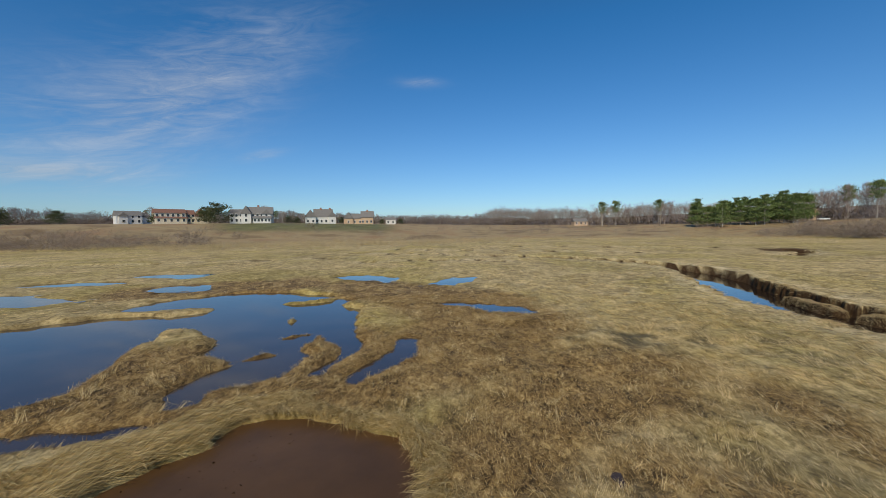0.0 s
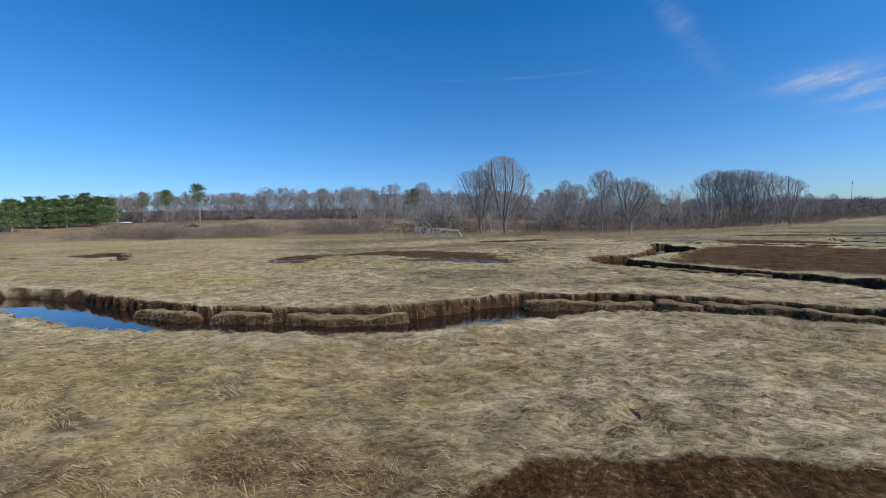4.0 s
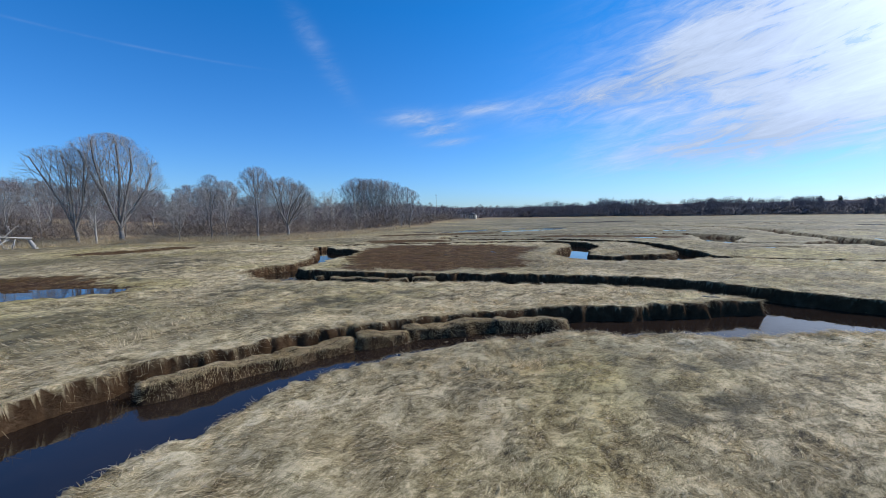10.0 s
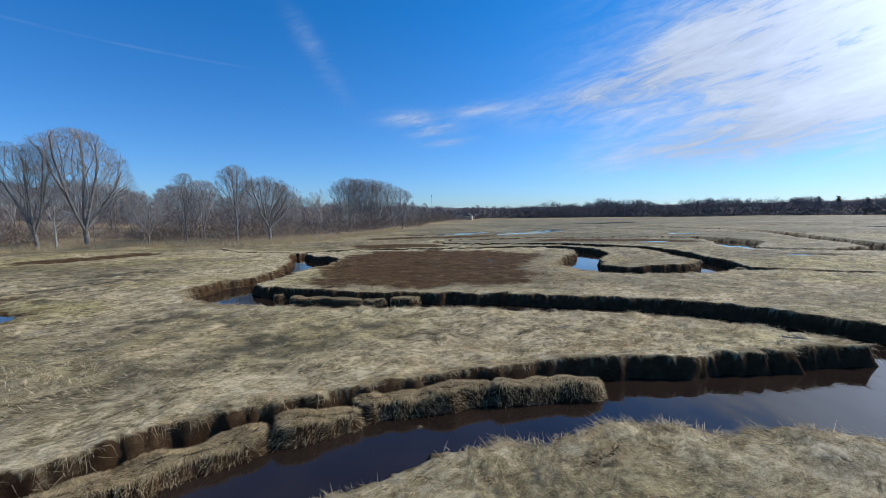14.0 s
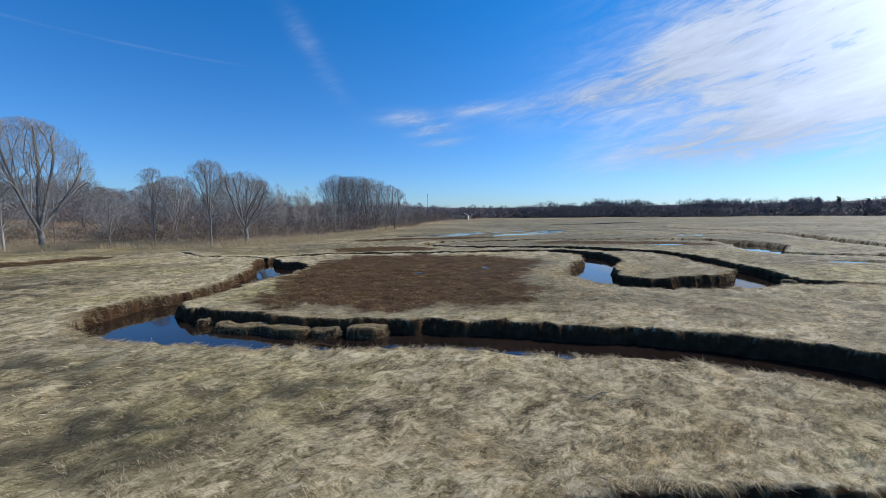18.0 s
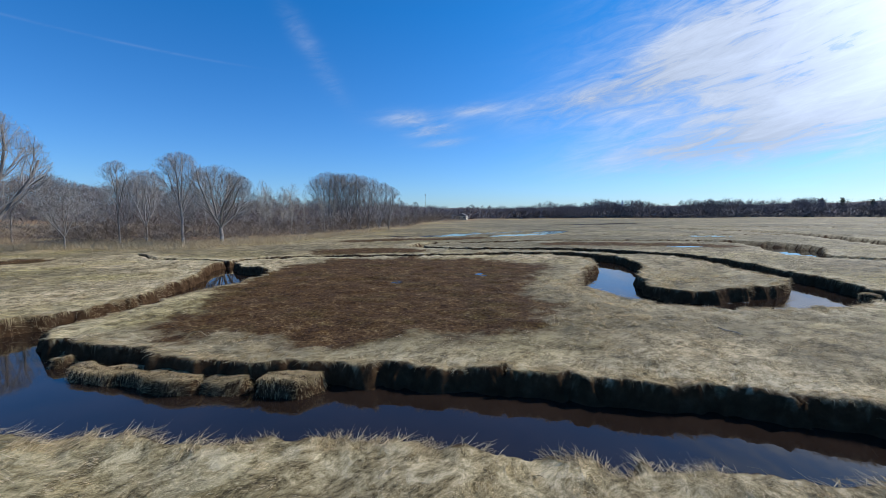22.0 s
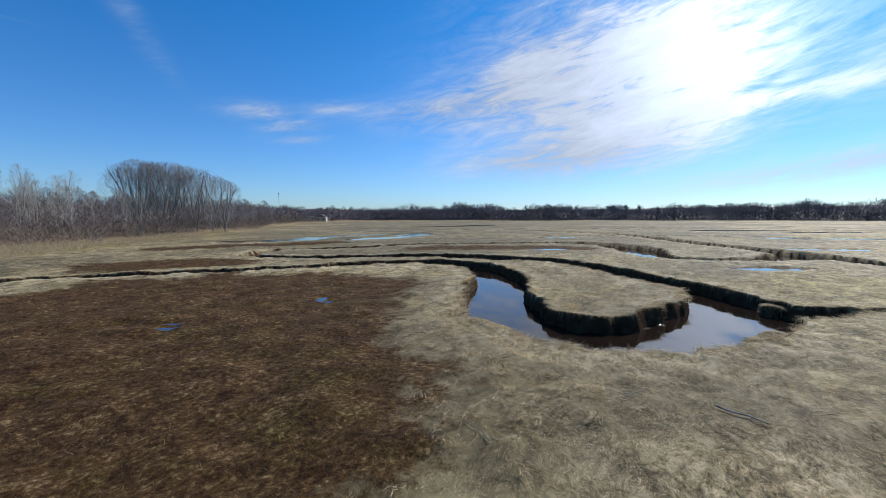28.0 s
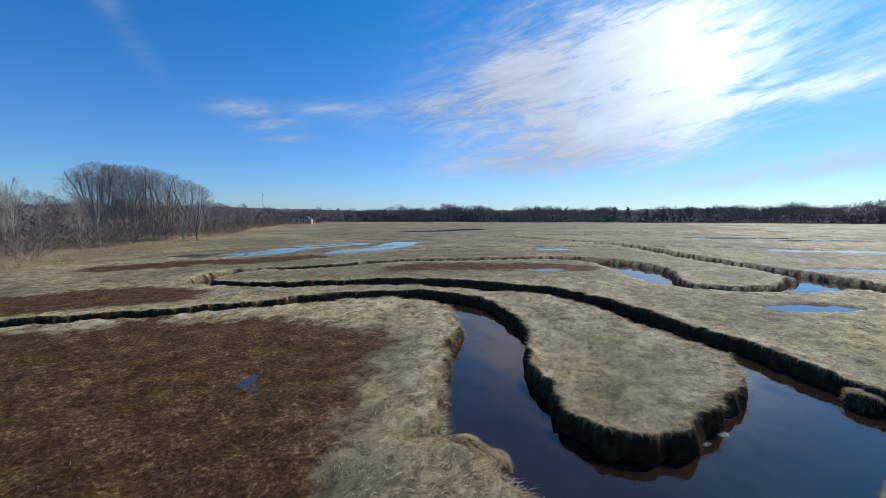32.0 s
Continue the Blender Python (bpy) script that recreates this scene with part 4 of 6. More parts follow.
def sward(n, spread, lo, hi, wide, name, label, each=1, tussock=False, clear=0.0):
    """Blades in tufts: n tufts along the way, of so many blades each that lean together. tussock: arching blades in shaggy clumps."""
    x, y = scatter(n, spread, clear)
    n = len(x)
    d, mud, pan, stub, field, thin = grid_at(x, y, gd2, zone2["mud"], zone2["pan"], zone2["stubble"], zone2["field"], zone2["thin"])
    lush = fbm(x, y, 1.6, 35, 3)
    keep = (d > 0.0) & (mud < 0.25) & (rng.random(n) > np.clip(2.2 * pan, 0, 1)) & (rng.random(n) > 0.55 * stub) & (field < 0.5) & (rng.random(n) > 0.93 * thin)
    if tussock:
        shaggy = smooth((fbm(x, y, 0.16, 47, 2) - 0.36) * 5)
        keep &= rng.random(n) < (0.12 + 0.88 * shaggy) * smooth((fbm(x, y, 2.1, 49, 2) - 0.36) * 5)
    else:
        keep &= rng.random(n) < 0.25 + smooth((lush - 0.25) * 2.8)
    x, y, lush, stub, thin, d = x[keep], y[keep], lush[keep], stub[keep], thin[keep], d[keep]
    n = len(x)
    bankside = rng.random(n) < np.exp(-(d / 1.6) ** 2) * (0.4 + 1.2 * fbm(x, y, 0.3, 73, 2))
    swale = np.maximum(patch(x, y, SWALES, 2.4, 27), 0.3 * smooth((fbm(x, y, 0.11, 39, 3) - 0.5) * 6))
    stand = np.clip(smooth((fbm(x, y, 0.22, 37, 2) - 0.5) * 6) + 0.5 * swale * rng.random(n), 0, 1)
    size = (0.5 + 0.8 * lush) * rng.uniform(0.7, 1.2, n)
    ang = flow(x, y) + rng.normal(0, 0.24 + 0.4 * swale, n)
    if each > 1:
        x, y, stand, size, ang, bankside = (np.repeat(v, each) for v in (x, y, stand, size, ang, bankside))
        n = len(x)
        spot = np.abs(rng.normal(0, 0.045, n)) * (1 + 1.2 * size)
        turn = rng.uniform(0, 6.283, n)
        x, y = x + spot * np.cos(turn), y + spot * np.sin(turn)
    z, = grid_at(x, y, gz2)
    length = rng.uniform(lo, hi, n) * size
    way = unit(ang + rng.normal(0, 0.26 if tussock else 0.36, n))
    root, broad = np.stack([x, y, z - 0.008], 1), rng.uniform(0.5, 1.0, n) * wide
    for pick, mat, what in ((~bankside, STRAW, label), (bankside, PALE_STRAW, "pale dead grass beside the creeks")):
        m = int(pick.sum())
        if tussock:
            me = blade_mesh(name, root[pick], way[pick], length[pick], broad[pick], rng.uniform(0.20, 0.42, m) + 0.1 * stand[pick], rng.uniform(0.0, 0.34, m) + 0.25 * stand[pick] * rng.random(m), mat)
        else:
            me = sliver_mesh(name, root[pick], way[pick], length[pick], broad[pick], rng.uniform(0.04, 0.34, m) + 0.4 * stand[pick] * rng.random(m), mat)
        tagged(new(name, me), what, "grass", kind="stuff")


LYING = "matted straw-coloured dead marsh grass lying in swirls"
sward(62000, 8.0, 0.08, 0.24, 0.0095, "marsh_grass", LYING, 12)
sward(42000, 7.5, 0.18, 0.42, 0.0095, "marsh_grass", "shaggy combed tussocks of dead marsh grass", 13, True)
sward(42000, 20.0, 0.12, 0.32, 0.026, "marsh_grass", LYING, 6, clear=10.0)

# short dark growth in the pans and the stubble round the pools
x, y = scatter(300000, 13.0)
extra_x, extra_y = rng.uniform(-11, 9, 190000), rng.uniform(5, 24, 190000)
x, y = np.concatenate([x, extra_x]), np.concatenate([y, extra_y])
z, d, mud, pan, stub = grid_at(x, y, gz2, gd2, zone2["mud"], zone2["pan"], zone2["stubble"])
odds = rng.random(len(x))
for name, keep, lo, hi, mat, label in (
        ("pan_growth", (d > 0.1) & (mud < 0.3) & (odds < 1.0 * pan), 0.04, 0.14, PAN_GROWTH, "short dark reddish-brown growth in the wet pans"),
        ("stubble", (d > 0.1) & (mud < 0.4) & (odds < 0.9 * stub), 0.06, 0.18, STUBBLE, "short dark brown stubble round the marsh pools")):
    n = int(keep.sum())
    me = sliver_mesh(name, np.stack([x[keep], y[keep], z[keep] - 0.01], 1), unit(rng.uniform(0, 6.283, n)), rng.uniform(lo, hi, n), rng.uniform(0.008, 0.017, n),
                     rng.uniform(0.15, 0.8, n), mat)
    tagged(new(name, me), label, "grass", kind="stuff")


def brink_blades(bx, by, dx, dy, zt, lo, hi, wide, hang):
    """Blades that grow at a brink and hang over it; dx, dy: the way out over the edge."""
    n = len(bx)
    ang = np.arctan2(dy, dx) + rng.normal(0, 0.55, n) + 2.4 * (fbm(bx, by, 1.1, 45, 2) - 0.5)
    length = rng.uniform(lo, hi, n) * (1.2 + 0.7 * hang)
    return np.stack([bx, by, zt], 1), unit(ang), length, rng.uniform(0.5, 1.0, n) * wide, rng.uniform(-0.06, 0.12, n), 0.20 - (0.75 + 0.35 * hang) * rng.random(n) ** 1.5


jj, ii = np.nonzero((gd2 > -0.22) & (gd2 < 0.42) & (np.abs(GX - 17) < 34) & (np.abs(GY + 8) < 48))
pick = rng.integers(0, len(ii), 250000)
cell = gx[ii[pick] + 1] - gx[ii[pick]], gy[jj[pick] + 1] - gy[jj[pick]]
bx, by = gx[ii[pick]] + rng.uniform(-0.6, 0.6, len(pick)) * cell[0], gy[jj[pick]] + rng.uniform(-0.6, 0.6, len(pick)) * cell[1]
z, d, sx, sy = grid_at(bx, by, gz2, gd2, slope_x, slope_y)
lump = fbm(bx, by, 1.4, 41, 3)
# grass hangs down sun-facing banks only: their lit look is built into the shape
sunny = smooth((sx * math.sin(sa) + sy * math.cos(sa)) * -1.6 + 0.2)
keep = (d > -0.2 * sunny) & (d < 0.36) & (rng.random(len(bx)) < smooth((lump - 0.3) * 2.6)) & (cell[0] < 0.6) & (cell[1] < 0.6)
bx, by, sx, sy, sunny = bx[keep], by[keep], sx[keep], sy[keep], sunny[keep]
z = land(bx, by)[0]
me = blade_mesh("bank_grass", *brink_blades(bx, by, -sx, -sy, z + 0.02 * rng.random(len(bx)), 0.08, 0.28, 0.012, sunny), THATCH)
tagged(new("bank_grass", me), "dead grass hanging over the muddy creek banks", "grass", kind="stuff")

# a tall pale fringe round the mud pool and along the pools' rims
rim = [POOLS[0], POOLS[1], POOLS[2]]
for pool in rim:
    rounds = np.array([c for chain in pool[1] for c in chain], float)
    lo, hi = (rounds[:, :2] - rounds[:, 2:]).min(0) - 1.5, (rounds[:, :2] + rounds[:, 2:]).max(0) + 1.5
    tall = pool is POOLS[1]
    n = 120000 if tall else 30000
    x, y = rng.uniform(lo[0], hi[0], n), rng.uniform(lo[1], hi[1], n)
    g = pool_gap(x, y, pool)
    keep = (g > 0.04) & (g < (np.where(x < -3.2, 1.35, 0.6) if tall else 0.4)) & (rng.random(len(x)) < 0.85)
    x, y, g = x[keep], y[keep], g[keep]
    e = 0.12
    dx, dy = pool_gap(x + e, y, pool) - g, pool_gap(x, y + e, pool) - g
    z, = grid_at(x, y, gz2)
    n = len(x)
    ang = np.arctan2(-dy, -dx) + rng.normal(0, 0.4, n) + (1.0 + 1.2 * (fbm(x, y, 0.8, 43, 2) - 0.5) if tall else 0.0)
    me = blade_mesh("pool_fringe", np.stack([x, y, z - 0.01], 1), unit(ang), rng.uniform(0.2, 0.5, n) if tall else rng.uniform(0.06, 0.16, n), rng.uniform(0.007, 0.014, n),
                    rng.uniform(0.12, 0.34, n), rng.uniform(-0.05, 0.32, n), LEVEE if tall else STUBBLE)
    tagged(new("pool_fringe", me), "pale leaning grass round the mud pool" if tall else "dark tufted grass along the pool's rim", "grass", kind="stuff")

# ---- blocks of turf that have slid from the banks ----
PEAT = speckled("peat", [(0.024, 0.012, 0.006), (0.060, 0.035, 0.018), (0.12, 0.078, 0.044)], 2.0, 0.9, 0.8, 0.05, spec=0.06)


def turf_block(chain, top, seed, label):
    """A sunken ridge of peat with a thatch of grass combed over its edges."""
    line = np.array(chain, float)
    (x0, y0), (x1, y1) = (line[:, :2] - line[:, 2:]).min(0) - 0.4, (line[:, :2] + line[:, 2:]).max(0) + 0.4
    step = 0.11
    wx, wy = np.meshgrid(np.arange(x0, x1, step), np.arange(y0, y1, step))

    def gap(a, b):
        return reach(a + 0.62 * (fbm(a, b, 1.1, seed, 4) - 0.5), b + 0.62 * (fbm(a, b, 1.1, seed + 1, 4) - 0.5), chain, 3.0)

    g = gap(wx.ravel(), wy.ravel())
    hump = 0.42 * (fbm(wx.ravel(), wy.ravel(), 0.8, seed + 2) - 0.5) + 0.08 * (fbm(wx.ravel(), wy.ravel(), 3.0, seed + 3) - 0.5)
    z = top + hump + (WATER_Z - 0.25 - top) * smooth((g + 0.16) / 0.26)
    ids = np.arange(wx.size).reshape(wx.shape)
    ok = (g < 0.2).reshape(wx.shape)
    keep = ok[:-1, :-1] & ok[1:, 1:] & ok[:-1, 1:] & ok[1:, :-1]
    q = np.stack([ids[:-1, :-1][keep], ids[:-1, 1:][keep], ids[1:, 1:][keep], ids[1:, :-1][keep]], 1)
    used = np.unique(q)
    back_id = np.zeros(wx.size, int)
    back_id[used] = np.arange(len(used))
    mid = line[len(line) // 2]
    thing = tagged(new("turf_block"), label, "turf block", "slumped turf along the creeks")
    thing.location = (mid[0], mid[1], WATER_Z - 0.3)
    verts = np.stack([wx.ravel(), wy.ravel(), z], 1)[used] - np.array(thing.location)
    body = fast_mesh("peat_body", verts, back_id[q], PEAT)
    body.polygons.foreach_set("use_smooth", np.ones(len(q), dtype=bool))
    part_mesh("peat_body", body, thing, "dark wet peat")
    n = int(3300 * (x1 - x0) * (y1 - y0))
    x, y = rng.uniform(x0, x1, n), rng.uniform(y0, y1, n)
    g = gap(x, y)
    keep = (g < 0.0) & (rng.random(n) < np.where(g > -0.12, 0.55, 1.0))
    x, y, g = x[keep], y[keep], g[keep]
    gx_, gy_ = gap(x + 0.08, y) - g, gap(x, y + 0.08) - g
    zz = top + 0.42 * (fbm(x, y, 0.8, seed + 2) - 0.5) + 0.08 * (fbm(x, y, 3.0, seed + 3) - 0.5) + (WATER_Z - 0.25 - top) * smooth((g + 0.16) / 0.26)
    n = len(x)
    out = smooth((g + 0.55) / 0.4)
    ang = np.arctan2(gy_, gx_) + rng.normal(0, 0.4, n) + 4.0 * (fbm(x, y, 1.3, seed + 4, 2) - 0.5)
    me = blade_mesh("thatch", np.stack([x, y, zz + 0.01], 1) - np.array(thing.location), unit(ang), rng.uniform(0.07, 0.22, n), rng.uniform(0.005, 0.009, n),
                    rng.uniform(0.0, 0.16, n) * (1 - 0.6 * out), 0.10 - out * rng.uniform(0.1, 1.0, n), THATCH)
    part_mesh("thatch", me, thing, "combed straw-coloured dead grass")
    return thing


BLOCKS = [
    ([(22.2, 2.6, 0.4), (22.1, 1.6, 0.45), (22.2, 0.4, 0.5), (22.35, -0.9, 0.5), (22.35, -2.1, 0.45), (22.2, -3.0, 0.35)], -0.06, "long strip of turf slid down beside the bank"),
    ([(22.1, -3.5, 0.4), (21.8, -4.3, 0.45), (21.6, -5.0, 0.36)], 0.0, "rounded block of turf with grass combed over it"),
    ([(21.6, -5.5, 0.36), (21.1, -6.7, 0.44), (20.6, -7.7, 0.42), (20.2, -8.4, 0.36)], 0.0, "slumped turf leaning against the bank"),
    ([(20.1, -8.7, 0.36), (19.3, -9.9, 0.42), (18.6, -10.9, 0.36)], 0.0, "slumped turf leaning against the bank"),
    ([(20.3, -6.0, 0.16), (20.2, -6.3, 0.18)], -0.36, "small tussock standing in the water"),
    ([(19.0, 17.6, 0.42), (19.0, 16.2, 0.46), (18.9, 15.2, 0.36)], -0.04, "long strip of turf slid down beside the bank"),
    ([(18.9, 13.7, 0.36), (18.8, 12.0, 0.42), (18.9, 10.4, 0.42), (19.2, 8.8, 0.36)], -0.02, "slumped turf leaning against the bank"),
    ([(19.9, 22.6, 0.42), (19.4, 20.6, 0.46), (19.1, 19.2, 0.4)], -0.04, "long strip of turf slid down beside the bank"),
    ([(36.8, -9.0, 0.36), (35.6, -9.9, 0.42), (34.4, -10.8, 0.42), (33.5, -11.5, 0.36)], -0.1, "slumped turf along the bend of the creek"),
    ([(33.0, -11.9, 0.36), (32.5, -12.3, 0.34)], -0.14, "rounded block of turf with grass combed over it"),
    ([(31.8, -13.1, 0.42), (31.2, -13.8, 0.45)], 0.06, "squarish block of turf broken from the bank"),
    ([(32.5, -30.7, 0.45), (31.6, -30.5, 0.5)], -0.02, "bare brown ledge of turf beside the loop"),
    ([(23.4, -33.0, 0.4), (22.8, -34.0, 0.5)], 0.02, "rounded block of turf at the mouth of the loop"),
    ([(22.0, -39.6, 0.5), (21.2, -39.3, 0.5)], 0.06, "rounded block of turf at the mouth of the loop"),
    ([(40.8, -8.9, 0.3), (39.6, -8.9, 0.34), (38.3, -8.8, 0.3)], -0.08, "slumped turf along the inner bend of the creek"),
    ([(13.0, -11.9, 0.16), (12.4, -12.3, 0.22)], 0.24, "low clod of broken turf on the bank"),
    ([(12.0, -13.6, 0.14), (11.6, -14.1, 0.18)], 0.22, "low clod of broken turf on the bank"),
    ([(16.5, -7.0, 0.26), (16.4, -7.8, 0.34), (16.0, -8.5, 0.26)], 0.26, "tangled heap of dead grass at the brink"),
    ([(42.2, -3.8, 0.4), (41.2, -3.7, 0.45)], 0.0, "rounded turf ledge at the outer bend"),
]
for k, (chain, top, label) in enumerate(BLOCKS):
    turf_block(chain, top, 50 + 5 * k, label)

# ---- trees ----
def tube(out, p, q, r0, r1, sides):
    """One tapered length of branch into the lists of places and triangles."""
    verts, faces = out
    axis = (q - p).normalized()
    a = axis.orthogonal().normalized()
    b = axis.cross(a)
    k = len(verts)
    for centre, r in ((p, r0), (q, r1)):
        for s in range(sides):
            t = 6.28318 * s / sides
            verts.append(centre + (a * math.cos(t) + b * math.sin(t)) * r)
    for s in range(sides):
        t = (s + 1) % sides
        faces.append((k + s, k + t, k + sides + t))
        faces.append((k + s, k + sides + t, k + sides + s))


def twig(out, p, d, length, width, rnd):
    verts, faces = out
    side = d.cross(Vector((rnd.uniform(-1, 1), rnd.uniform(-1, 1), rnd.uniform(-1, 1)))).normalized() * width
    k = len(verts)
    verts += [p - side, p + side, p + d * length]
    faces.append((k, k + 1, k + 2))


def to_mesh(name, out, mat):
    return fast_mesh(name, np.array([v[:] for v in out[0]]), np.array(out[1]), mat)


# habit: height of the fork, crown's foot, crown's half width (all in tree heights), where it is widest, stems at the fork,
# how far the stems lean out, lift of the boughs
HABITS = {
    "vase": (0.13, 0.14, 0.43, 0.58, 5, 0.55, 0.09),
    "fan": (0.06, 0.10, 0.40, 0.66, 5, 0.48, 0.10),
    "round": (0.20, 0.10, 0.50, 0.50, 6, 0.95, 0.05),
    "tall": (0.34, 0.18, 0.27, 0.55, 4, 0.30, 0.10),
    "wood": (0.20, 0.10, 0.38, 0.58, 4, 0.60, 0.08),
    "pole": (0.42, 0.18, 0.20, 0.55, 3, 0.22, 0.12),
    "dead": (0.45, 0.30, 0.34, 0.60, 3, 0.70, 0.05),
}


def boughs_of(seed, habit, kids, stretch=(0.62, 0.52, 0.50, 0.50)):
    """A bare tree of unit height as lengths of bough (from, to, thickness at both ends, level), within a rounded crown.
    Thickness is in parts of the trunk's. kids: side boughs of a bough at each level."""
    r = random.Random(seed)
    fork, foot, half, widest, stems, lean, lift = HABITS[habit]
    lumps = [r.uniform(0, 6.283) for _ in range(3)]
    tilt = Vector((r.gauss(0, 0.04), r.gauss(0, 0.04), 0))
    out = []

    def inside(p):
        if p.z > 1 or p.z < 0.4 * foot:
            return False
        t, w = (p.z - foot) / (1 - foot), (widest - foot) / (1 - foot)
        prof = math.sqrt(max(0.0, 1 - ((t - w) / (1 - w)) ** 2)) if t > w else 0.35 + 0.65 * math.sin(1.5708 * max(0.0, t / w))
        x, y = p.x - tilt.x * p.z, p.y - tilt.y * p.z
        a = math.atan2(y, x)
        rag = 1 + 0.10 * math.sin(2 * a + lumps[0]) + 0.09 * math.sin(3 * a + 5 * p.z + lumps[1]) + 0.06 * math.sin(7 * a + 11 * p.z + lumps[2])
        return math.hypot(x, y) < half * prof * rag

    def bough(p, d, length, thick, level):
        n = (6, 5, 4, 3, 2)[level]
        line = [(p, d, thick)]
        for i in range(n):
            wander = 0.10 + 0.05 * level
            d = (d + Vector((r.gauss(0, wander), r.gauss(0, wander), r.gauss(0, wander * 0.7) + lift * (1.0 if level < 3 else 0.5)))).normalized()
            q = p + d * (length / n)
            if not inside(q) and level + i > 1:
                break
            t1 = thick * (1 - 0.55 * (i + 1) / n)
            out.append((p, q, line[-1][2], t1, level))
            p = q
            line.append((p, d, t1))
        if level >= len(kids) or len(line) < 2:
            return
        turn = r.uniform(0, 6.283)
        for k in range(kids[level]):
            at = (0.10 + 0.90 * (k + r.random()) / kids[level]) * (len(line) - 1)
            i = min(int(at), len(line) - 2)
            (a, da, ta), (b, db, tb) = line[i], line[i + 1]
            spot = a.lerp(b, at - i)
            turn += 2.4 + r.gauss(0, 0.4)
            side = da.orthogonal().normalized()
            side = side * math.cos(turn) + da.cross(side) * math.sin(turn)
            wide = r.uniform(0.55, 1.0) if level else r.uniform(0.5, 0.85)
            bough(spot, (da + side * wide).normalized(), length * stretch[min(level, 3)] * r.uniform(0.75, 1.25) * (1.2 - 0.5 * at / (len(line) - 1)),
                  max(0.46 * (ta + (tb - ta) * (at - i)), 0.012), level + 1)

    p, k = Vector((0, 0, -0.02)), 4
    for i in range(k):
        q = Vector((tilt.x * fork * i / k + r.gauss(0, 0.004), tilt.y * fork * i / k + r.gauss(0, 0.004), fork * (i + 1) / k))
        out.append((p, q, (1.35, 1.0, 0.97, 0.94)[i], (1.0, 0.97, 0.94, 0.90)[i], 0))
        p = q
    spin = r.uniform(0, 6.283)
    for i in range(stems):
        a = spin + 6.283 * i / stems + r.gauss(0, 0.25)
        out_by = lean * r.uniform(0.35, 1.15) * (0.3 if i == 0 else 1)
        bough(p, Vector((math.cos(a) * out_by, math.sin(a) * out_by, 1)).normalized(), (1.02 - fork) * r.uniform(0.88, 1.1), (0.62 if stems > 2 else 0.8) * r.uniform(0.75, 1.1), 0)
    if fork > 0.3:
        # side boughs along a single stem
        for i in range(9):
            a = spin + 2.4 * i
            h = foot + (fork - foot) * i / 9
            bough(Vector((tilt.x * h, tilt.y * h, h)), Vector((math.cos(a), math.sin(a), 0.7)).normalized(), 0.34 * r.uniform(0.7, 1.2), 0.32, 1)
    return out


def grow_tree(seed, height, habit, girth, kids):
    """Trunk with its main limbs, and crown, of a bare tree, as two lists of places and triangles."""
    rnd = random.Random(seed)
    trunk, crown = ([], []), ([], [])
    last = len(kids)
    for p, q, t0, t1, level in boughs_of(seed, habit, kids):
        p, q = p * height, q * height
        r0, r1 = max(t0 * girth * 0.5, 0.014), max(t1 * girth * 0.5, 0.011)
        if level == 0:
            tube(trunk, p, q, r0, r1, 6)
        elif level < last:
            tube(crown, p, q, r0, r1, 4 if level == 1 else 3)
        else:
            twig(crown, p, (q - p).normalized(), (q - p).length * 1.5, 0.010, rnd)
    return trunk, crown


def bare_tree(seed, height, habit, girth, label, bark=None, kids=(7, 5, 4, 3), group="bare trees at the marsh's edge"):
    thing = tagged(new("bare_tree"), label, "tree", group)
    trunk, crown = grow_tree(seed, height, habit, girth, kids)
    part_mesh("trunk", to_mesh("trunk", trunk, bark or BARK), thing)
    part_mesh("crown", to_mesh("crown", crown, bark or TWIG), thing)
    return thing


def plant(thing, x, y, turn=0.0, scale=1.0):
    thing.matrix_basis = pose(x, y, ground_z(x, y), 0, 0, turn) @ Matrix.Scale(scale, 4)
    return thing


def plant_copy(thing, x, y, turn, scale):
    ob = copy_thing(thing, Matrix.Identity(4))
    ob.matrix_basis = pose(x, y, ground_z(x, y), 0, 0, turn) @ Matrix.Scale(scale, 4)
    return ob


plant(bare_tree(1, 20.0, "vase", 0.85, "tall bare shade tree with a fan of limbs", kids=(9, 6, 4, 4)), 105.8, 2.0)
plant(bare_tree(2, 17.0, "vase", 0.60, "bare tree with slender forking stems beside brush", kids=(8, 5, 4, 3)), 105.5, 8.2, 70)
plant(bare_tree(3, 14.5, "tall", 0.30, "slender bare tree with a thin pale stem", kids=(6, 5, 4, 3)), 108.5, 24.0)
plant(bare_tree(4, 12.6, "round", 0.62, "squat bare oak with a low spreading crown", kids=(8, 5, 4, 3)), 92.9, -24.6)
plant(bare_tree(5, 15.0, "tall", 0.42, "bare tree with upswept branches beside an oak", kids=(8, 5, 4, 3)), 97.5, -19.9)
plant(bare_tree(6, 7.5, "dead", 0.32, "small dead grey tree with broken branches", PALE_BARK, (4, 3)), 101.0, 5.6)
grove_a = bare_tree(11, 17.0, "fan", 0.50, "bare tree in a dense rounded grove", kids=(6, 5, 3, 3), group="bare grove on the shore")
grove_b = bare_tree(12, 16.4, "fan", 0.46, "bare tree in a dense rounded grove", kids=(6, 5, 3, 3), group="bare grove on the shore")
plant(grove_a, 135.0, -62.5, 20)
plant(grove_b, 133.0, -67.0, 140)
rnd = random.Random(5)
